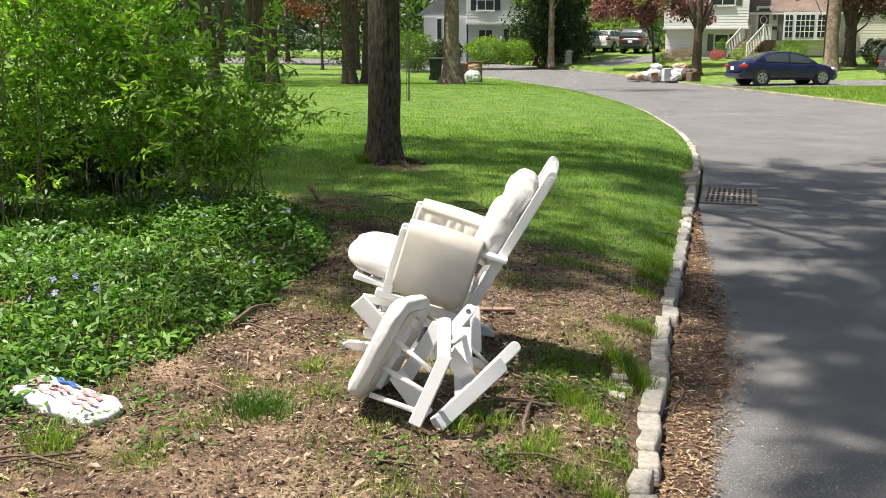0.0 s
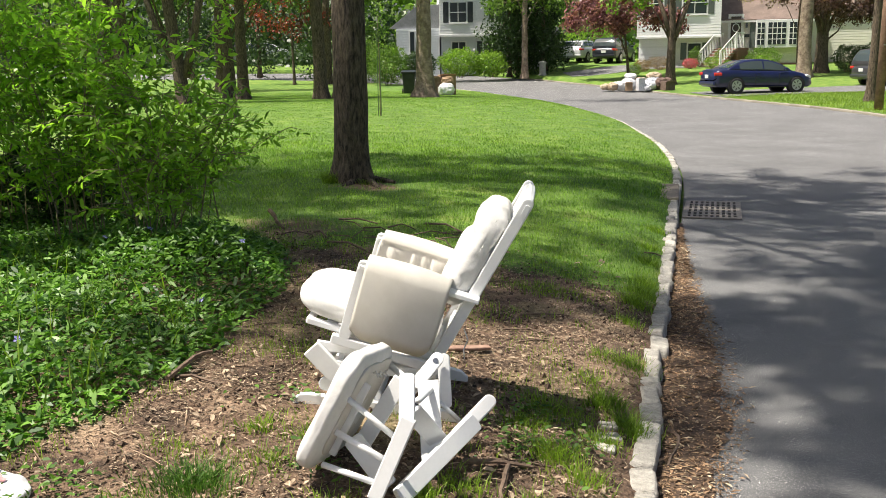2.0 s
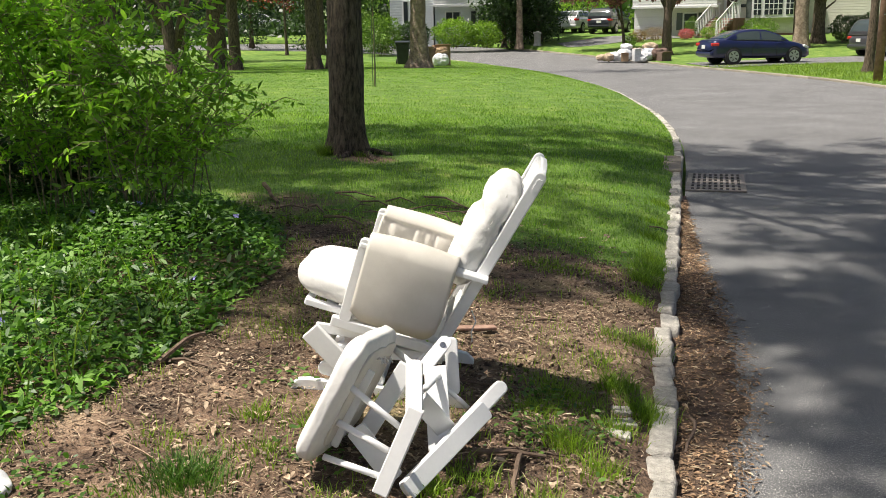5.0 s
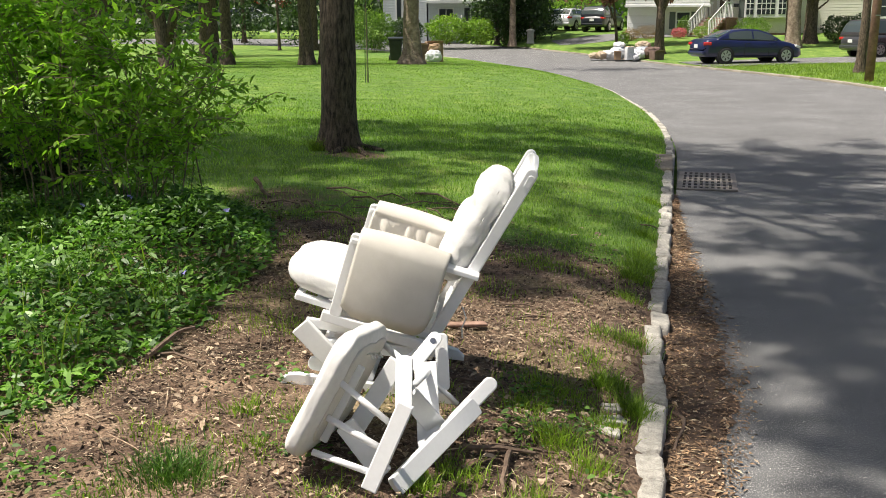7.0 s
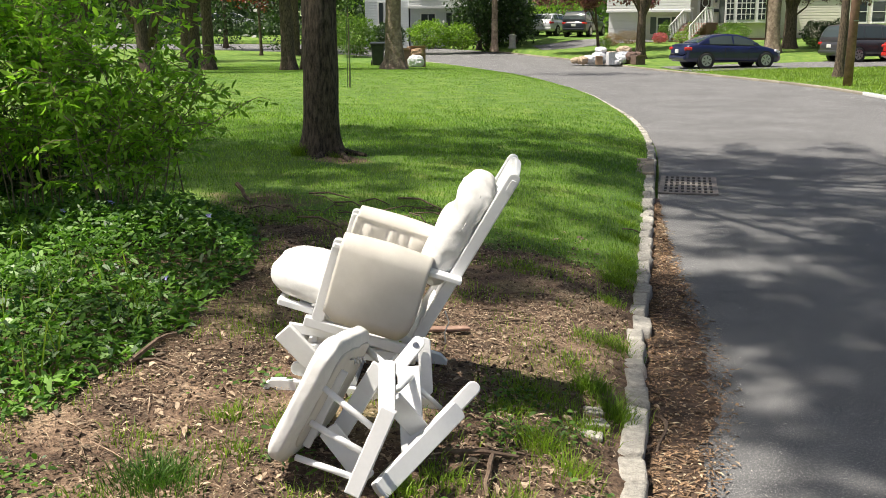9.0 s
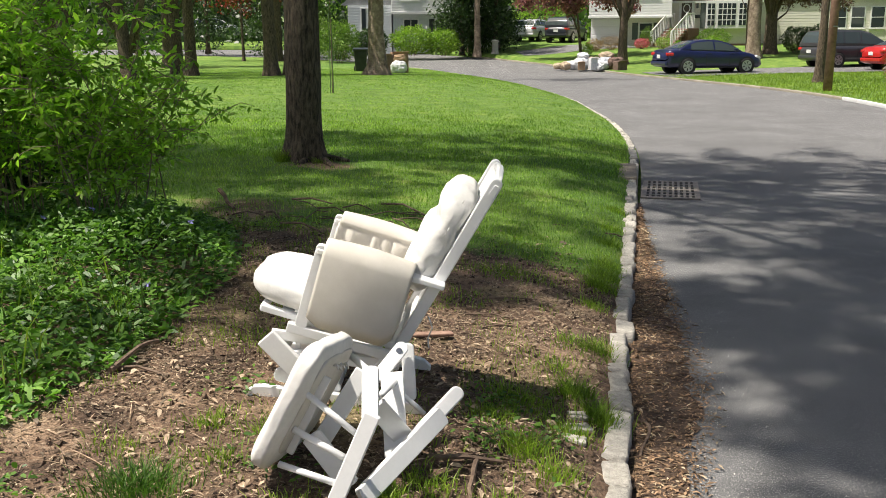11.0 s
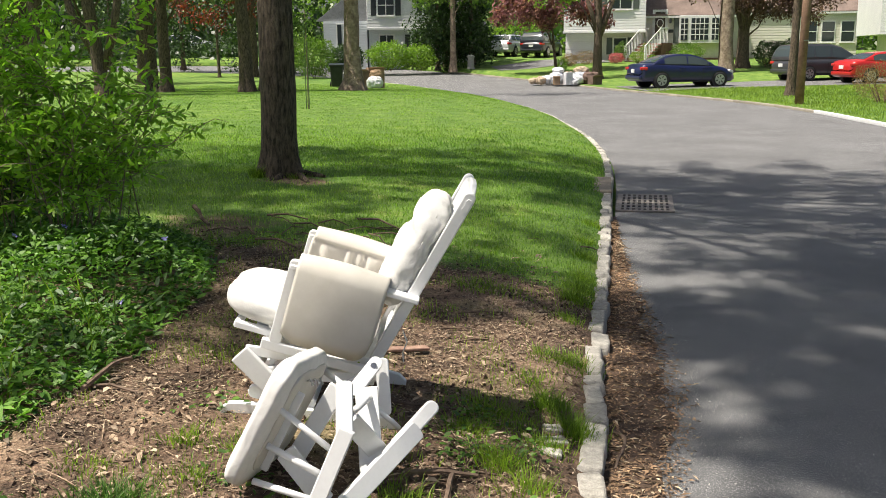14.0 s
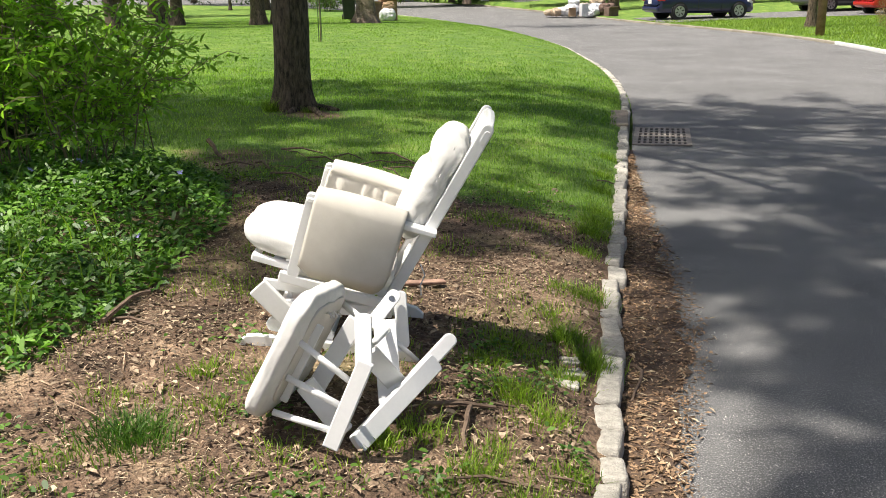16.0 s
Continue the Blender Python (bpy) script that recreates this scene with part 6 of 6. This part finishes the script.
def skin(rows, closed=True):
    """A smooth sheet through rings of points."""
    bm = bmesh.new()
    loops = [[bm.verts.new(p) for p in row] for row in rows]
    cnt = len(loops[0])
    for a, c in zip(loops, loops[1:]):
        for k in range(cnt if closed else cnt - 1):
            bm.faces.new((a[k], a[(k + 1) % cnt], c[(k + 1) % cnt], c[k]))
    if closed:
        bm.faces.new(loops[0][::-1])
        bm.faces.new(loops[-1])
    bmesh.ops.recalc_face_normals(bm, faces=bm.faces[:])
    return bm


def car(label, at, heading, paint, long=4.8, half=0.9, tall=1.46, kind="sedan", name="car", category="car"):
    """Nose along its own +x."""
    ob = thing(name, label, category, at, (0, 0, heading), group="parked cars")
    L, h = long / 2, tall
    if kind == "sedan":
        deck = [(-L, 0.72), (-L + 0.04, 0.94), (-L + 0.16, 1.04), (-L + 0.62, 1.07), (-L + 1.5, 1.02), (L - 1.6, 0.96), (L - 1.15, 0.965), (L - 0.75, 0.89), (L - 0.3, 0.76), (L - 0.08, 0.64), (L, 0.52)]
        roof = [(-L + 0.55, 1.05), (-L + 0.95, h - 0.23), (-L + 1.4, h - 0.06), (-L + 2.0, h), (-L + 2.6, h - 0.03), (-L + 3.1, h - 0.2), (-L + 3.65, 0.955)]
        glass_x, pillars = (-L + 1.12, -L + 3.38), (-L + 2.28,)
        screens = ((-L + 0.66, -L + 1.32), (-L + 2.72, -L + 3.55))
    else:
        deck = [(-L, 0.75), (-L + 0.03, 1.0), (-L + 0.1, 1.06), (-L + 1.5, 1.05), (L - 1.5, 1.03), (L - 1.0, 1.04), (L - 0.6, 0.98), (L - 0.2, 0.84), (L - 0.06, 0.7), (L, 0.55)]
        roof = [(-L + 0.06, 1.03), (-L + 0.22, h - 0.3), (-L + 0.42, h - 0.07), (-L + 1.0, h), (-L + 2.4, h - 0.02), (-L + 2.95, h - 0.16), (L - 0.95, 1.03)]
        glass_x, pillars = (-L + 0.5, L - 1.25), (-L + 1.35, -L + 2.35)
        screens = ((-L + 0.1, -L + 0.38), (-L + 2.65, L - 1.08))
    floor_z = [(-L, 0.44), (-L + 0.14, 0.27), (L - 0.2, 0.22), (L, 0.34)]
    wide = [(-L, 0.70 * half), (-L + 0.12, 0.90 * half), (-L + 0.6, 0.985 * half), (L - 0.9, half), (L - 0.35, 0.93 * half), (L - 0.1, 0.78 * half), (L, 0.6 * half)]
    brow = [(roof[0][0], 0.80 * half), (-L + 1.2, 0.68 * half), (-L + 2.6, 0.68 * half), (roof[-1][0], 0.82 * half)]
    rings = []
    for x in np.linspace(-L, L, 41):
        zt, zb, w = table(x, deck), table(x, floor_z), table(x, wide)
        side = [(0.0, zt + 0.012), (0.6 * w, zt + 0.004), (0.88 * w, zt - 0.025), (0.965 * w, zt - 0.085), (0.99 * w, zt - 0.2), (w, zb + 0.55 * (zt - zb)), (0.985 * w, zb + 0.25 * (zt - zb)), (0.95 * w, zb + 0.04), (0.84 * w, zb)]
        rings.append([(x, y, z) for y, z in side] + [(x, -y, z) for y, z in side[:0:-1]])
    part("body", skin(rings), paint, ob, "", True)

    def side_at(x, v, s, out=0.0):
        zb, zr = table(x, deck) - 0.04, table(x, roof) - 0.035
        y = 0.90 * half + (table(x, brow) - 0.90 * half) * max(0.0, v) ** 1.15 * min(1, max(0, (zr - zb) / (h - 1.0)) + 0.1)
        return (x, s * (y + out), zb + (zr - zb) * v)

    rings = []
    for x in np.linspace(roof[0][0], roof[-1][0], 33):
        edge = [side_at(x, v, 1) for v in (0, 0.25, 0.5, 0.75, 1.0)]
        zr, yr = table(x, roof), edge[-1][1]
        over = [(x, yr * 0.93, zr - 0.012), (x, yr * 0.6, zr), (x, 0.0, zr + 0.008)]
        half_ring = edge + over
        rings.append(half_ring + [(px, -py, pz) for px, py, pz in half_ring[-2::-1]])
    cabin = part("cabin", skin(rings), paint, ob, "", True)
    for s in (-1, 1):
        stops = [glass_x[0], *pillars, glass_x[1]]
        for x0, x1 in zip(stops, stops[1:]):
            rows = [[side_at(x, v, s, 0.008) for v in (0.14, 0.4, 0.65, 0.90)] for x in np.linspace(x0 + 0.03, x1 - 0.03, 10)]
            part("side_window", skin(rows, False), car_glass, cabin, "", True)
        part("tail_lamp", box((0.34, 0.32, 0.14), (-L + 0.195, s * (half - 0.235), table(-L + 0.2, deck) - 0.2), (0, 0, s * 18), 0.04), lamp_red, ob)
        part("head_lamp", box((0.34, 0.16, 0.11), (L - 0.33, s * (half - 0.145), 0.69), (0, 16, -s * 24), 0.04), lamp_clear, ob)
        part("mirror", box((0.13, 0.2, 0.12), (glass_x[1] - 0.12, s * (half + 0.04), table(glass_x[1], deck) + 0.06), bevel=0.04), paint, ob)
        for x in (stops[1] - 0.28, stops[1] + 0.85):
            part("door_handle", box((0.17, 0.03, 0.03), (x, s * (half - 0.012), 0.86), bevel=0.008), paint, ob)
            part("door_seam", box((0.012, 0.012, 0.5), (x - 0.14, s * (half - 0.008), 0.6)), tyre_black, ob)
        part("sill_strip", box((2 * L - 2.6, 0.03, 0.06), (0, s * (half - 0.03), 0.27), bevel=0.01), tyre_black, ob)
        for x in (-L + 0.98, L - 0.92):
            # solid black disc paints the shaded hollow round the wheel
            part("wheel_arch_shade", tube([(x, s * (half - 0.25), 0.34), (x, s * (half - 0.002), 0.34)], 0.385, 28), tyre_black, ob)
            wheel = part("wheel", tube([(x, s * (half - 0.21), 0.33), (x, s * (half + 0.004), 0.33), (x, s * (half + 0.014), 0.33)], [0.33, 0.33, 0.31], 28), tyre_black, ob, "", True)
            part("rim", tube([(x, s * (half - 0.05), 0.33), (x, s * (half + 0.018), 0.33)], 0.235, 24), rim_silver, wheel)
            # black plates paint the dark gaps between the spokes
            for k in range(6):
                a = 2 * math.pi * k / 6 + 0.3
                part("rim_gap_shade", board((x + 0.09 * math.cos(a), s * (half + 0.012), 0.33 + 0.09 * math.sin(a)), (x + 0.205 * math.cos(a), s * (half + 0.012), 0.33 + 0.205 * math.sin(a)), 0.048, 0.022, (0, 1, 0), 0.003, 0.6), tyre_black, wheel)
    for screen_name, (x0, x1) in zip(("rear_window", "windscreen"), screens):
        rows = []
        for x in np.linspace(x0, x1, 9):
            yr = side_at(x, 1.0, 1)[1]
            rows.append([(x, yr * k, table(x, roof) + 0.012 - (0.010 if abs(k) > 0.7 else 0.0)) for k in (-0.9, -0.6, 0, 0.6, 0.9)])
        part(screen_name, skin(rows, False), car_glass, cabin, "", True)
    part("number_plate", box((0.02, 0.32, 0.16), (-L - 0.005, 0, 0.74), bevel=0.004), trim_white, ob)
    part("rear_bumper", box((0.16, half * 1.66, 0.2), (-L + 0.05, 0, 0.45), bevel=0.06), paint, ob)
    return ob


def parked(x, y, lift=0.02):
    return (x, y, lawn_z(x, y) + lift)


car("dark blue saloon car parked on the driveway", parked(15.2, 43.5), 9, car_paint("paint_blue", (0.005, 0.009, 0.055)), 4.75, 0.91, 1.47)
car("red saloon car parked behind a bush", parked(25.4, 44.4), 8, car_paint("paint_red", (0.5, 0.015, 0.012)), 4.6, 0.9, 1.44)
car("dark grey people carrier parked on the driveway", parked(24.0, 47.6), 12, car_paint("paint_grey", (0.05, 0.05, 0.055)), 5.0, 0.98, 1.78, "van", "minivan")
car("silver hatchback parked on a driveway", parked(12.0, 70.5, 0.0), 58, car_paint("paint_silver", (0.62, 0.63, 0.65)), 4.3, 0.9, 1.5, "van")
car("black sport utility car parked on a driveway", parked(13.9, 68.5, 0.0), 60, car_paint("paint_black", (0.015, 0.018, 0.025)), 4.7, 0.93, 1.68, "van")
car("pale silver car parked across the far road", (-13.5, 89.5, 1.9), 0, bpy.data.materials["paint_silver"], 4.6, 0.9, 1.6, "van")

# ---- kerbside rubbish, bins ----
card = surface("card", (0.3, 0.2, 0.12), (0.42, 0.29, 0.18), 5, 0.9, 0.1)
plastic_white = surface("plastic_white", (0.62, 0.63, 0.65), (0.78, 0.79, 0.8), 4, 0.35, 0.2, 0.01, 14)
plastic_dark = surface("plastic_dark", (0.012, 0.016, 0.016), (0.03, 0.035, 0.035), 4, 0.4, 0.1, 0.01, 14)
cloth_brown = surface("cloth_brown", (0.12, 0.075, 0.06), (0.22, 0.15, 0.12), 4, 0.9, 0.2)


def sack(x, y, size, mat, label, seed, lift=0.0, turn=0):
    ob = tagged(part("rubbish_bag", pillow(size, 3.0, 11, 0.06, seed), mat, None, "", True), label, "bag", "kerbside rubbish")
    ob.matrix_basis = pose(x, y, lawn_z(x, y) + size[2] * 0.42 + lift, 0, 0, turn)


def carton(x, y, size, mat, label, turn, lift=0.0, tilt=0):
    ob = thing("box", label, "box", (x, y, lawn_z(x, y) + lift), (tilt, 0, turn), "kerbside rubbish")
    part("carton", box(size, (0, 0, size[2] / 2), bevel=0.01), mat, ob)
    part("flap", box((size[0] * 0.95, size[1] * 0.45, 0.012), (0, -size[1] * 0.6, size[2] * 0.98), (-25, 0, 0)), mat, ob)


WHITE_BAG = "full white plastic rubbish bag at the kerb"
bag_grey = surface("bag_grey", (0.34, 0.37, 0.42), (0.5, 0.53, 0.58), 4, 0.4, 0.2, 0.01, 14)
sack_tan = surface("sack_tan", (0.38, 0.29, 0.2), (0.56, 0.45, 0.33), 5, 0.9, 0.2)
BUNDLE = "brown bundle of rubbish at the kerb"
heap = ((10.15, 48.7, (0.9, 0.6, 0.45), plastic_white, WHITE_BAG, 0), (10.6, 48.6, (0.95, 0.7, 0.62), plastic_white, WHITE_BAG, 0), (10.75, 48.9, (0.9, 0.6, 0.3), plastic_white, "white plastic rubbish bag on the heap", 0.52),
        (11.4, 48.2, (1.0, 0.7, 0.5), plastic_white, WHITE_BAG, 0), (11.75, 48.4, (0.8, 0.6, 0.42), bag_grey, "grey plastic rubbish bag at the kerb", 0.2), (12.1, 48.3, (0.85, 0.7, 0.62), cloth_brown, BUNDLE, 0), (9.55, 49.0, (0.75, 0.5, 0.32), sack_tan, BUNDLE, 0),
        (9.8, 48.6, (0.6, 0.45, 0.42), sack_tan, BUNDLE, 0), (11.1, 48.7, (0.9, 0.5, 0.55), sack_tan, BUNDLE, 0.1), (11.9, 48.8, (0.8, 0.5, 0.4), sack_tan, BUNDLE, 0.45), (12.5, 48.5, (0.5, 0.45, 0.6), cloth_brown, BUNDLE, 0), (11.3, 47.75, (0.5, 0.4, 0.3), plastic_white, WHITE_BAG, 0))
for i, (x, y, size, mat, label, lift) in enumerate(heap):
    sack(x, y, size, mat, label, i, lift, i * 40)
carton(12.3, 47.6, (0.55, 0.45, 0.42), cloth_brown, "dark brown open box at the kerb", 20)
carton(10.45, 47.9, (0.35, 0.3, 0.4), card, "brown cardboard box among rubbish bags", -15)
carton(11.0, 47.8, (0.35, 0.35, 0.6), plastic_white, "white plastic tub among rubbish bags", 10)
sack(1.35, 44.0, (0.75, 0.6, 0.6), plastic_white, "white plastic rubbish bag beside the tree", 31)
sack(1.42, 44.2, (0.6, 0.5, 0.4), card, "tan bundle on top of rubbish bags", 32, 0.45)
carton(1.4, 44.9, (0.75, 0.5, 0.9), card, "brown cardboard box behind the tree", 12)
carton(0.95, 44.6, (0.5, 0.5, 0.8), cloth_brown, "brown box beside the tree", -20)
bin_ob = thing("wheeled_bin", "black plastic wheeled rubbish bin with closed lid", "bin", (-0.35, 46.5, lawn_z(-0.35, 46.5)))
bm = box((0.62, 0.7, 0.95), (0, 0, 0.5), bevel=0.05)
for v in bm.verts:
    k = 0.8 + 0.2 * (v.co.z + 0.0) / 0.98
    v.co.x *= k
    v.co.y *= k
part("body", bm, plastic_dark, bin_ob)
part("lid", box((0.7, 0.8, 0.08), (0, 0, 1.02), (4, 0, 0), 0.03), plastic_dark, bin_ob)
for s in (-1, 1):
    part("wheel", tube([(s * 0.27, 0.36, 0.12), (s * 0.33, 0.36, 0.12)], 0.12, 14), tyre_black, bin_ob)
urn = thing("waste_post", "pale grey moulded stone post with a domed cap", "post", (7.85, 60.8, lawn_z(7.85, 60.8)))
part("shaft", tube([(0, 0, 0), (0, 0, 0.1), (0, 0, 0.12), (0, 0, 0.72)], [0.25, 0.25, 0.215, 0.20], 16), concrete, urn)
part("cap", tube([(0, 0, 0.72), (0, 0, 0.79), (0, 0, 0.85), (0, 0, 0.89)], [0.26, 0.26, 0.17, 0.04], 16), concrete, urn)
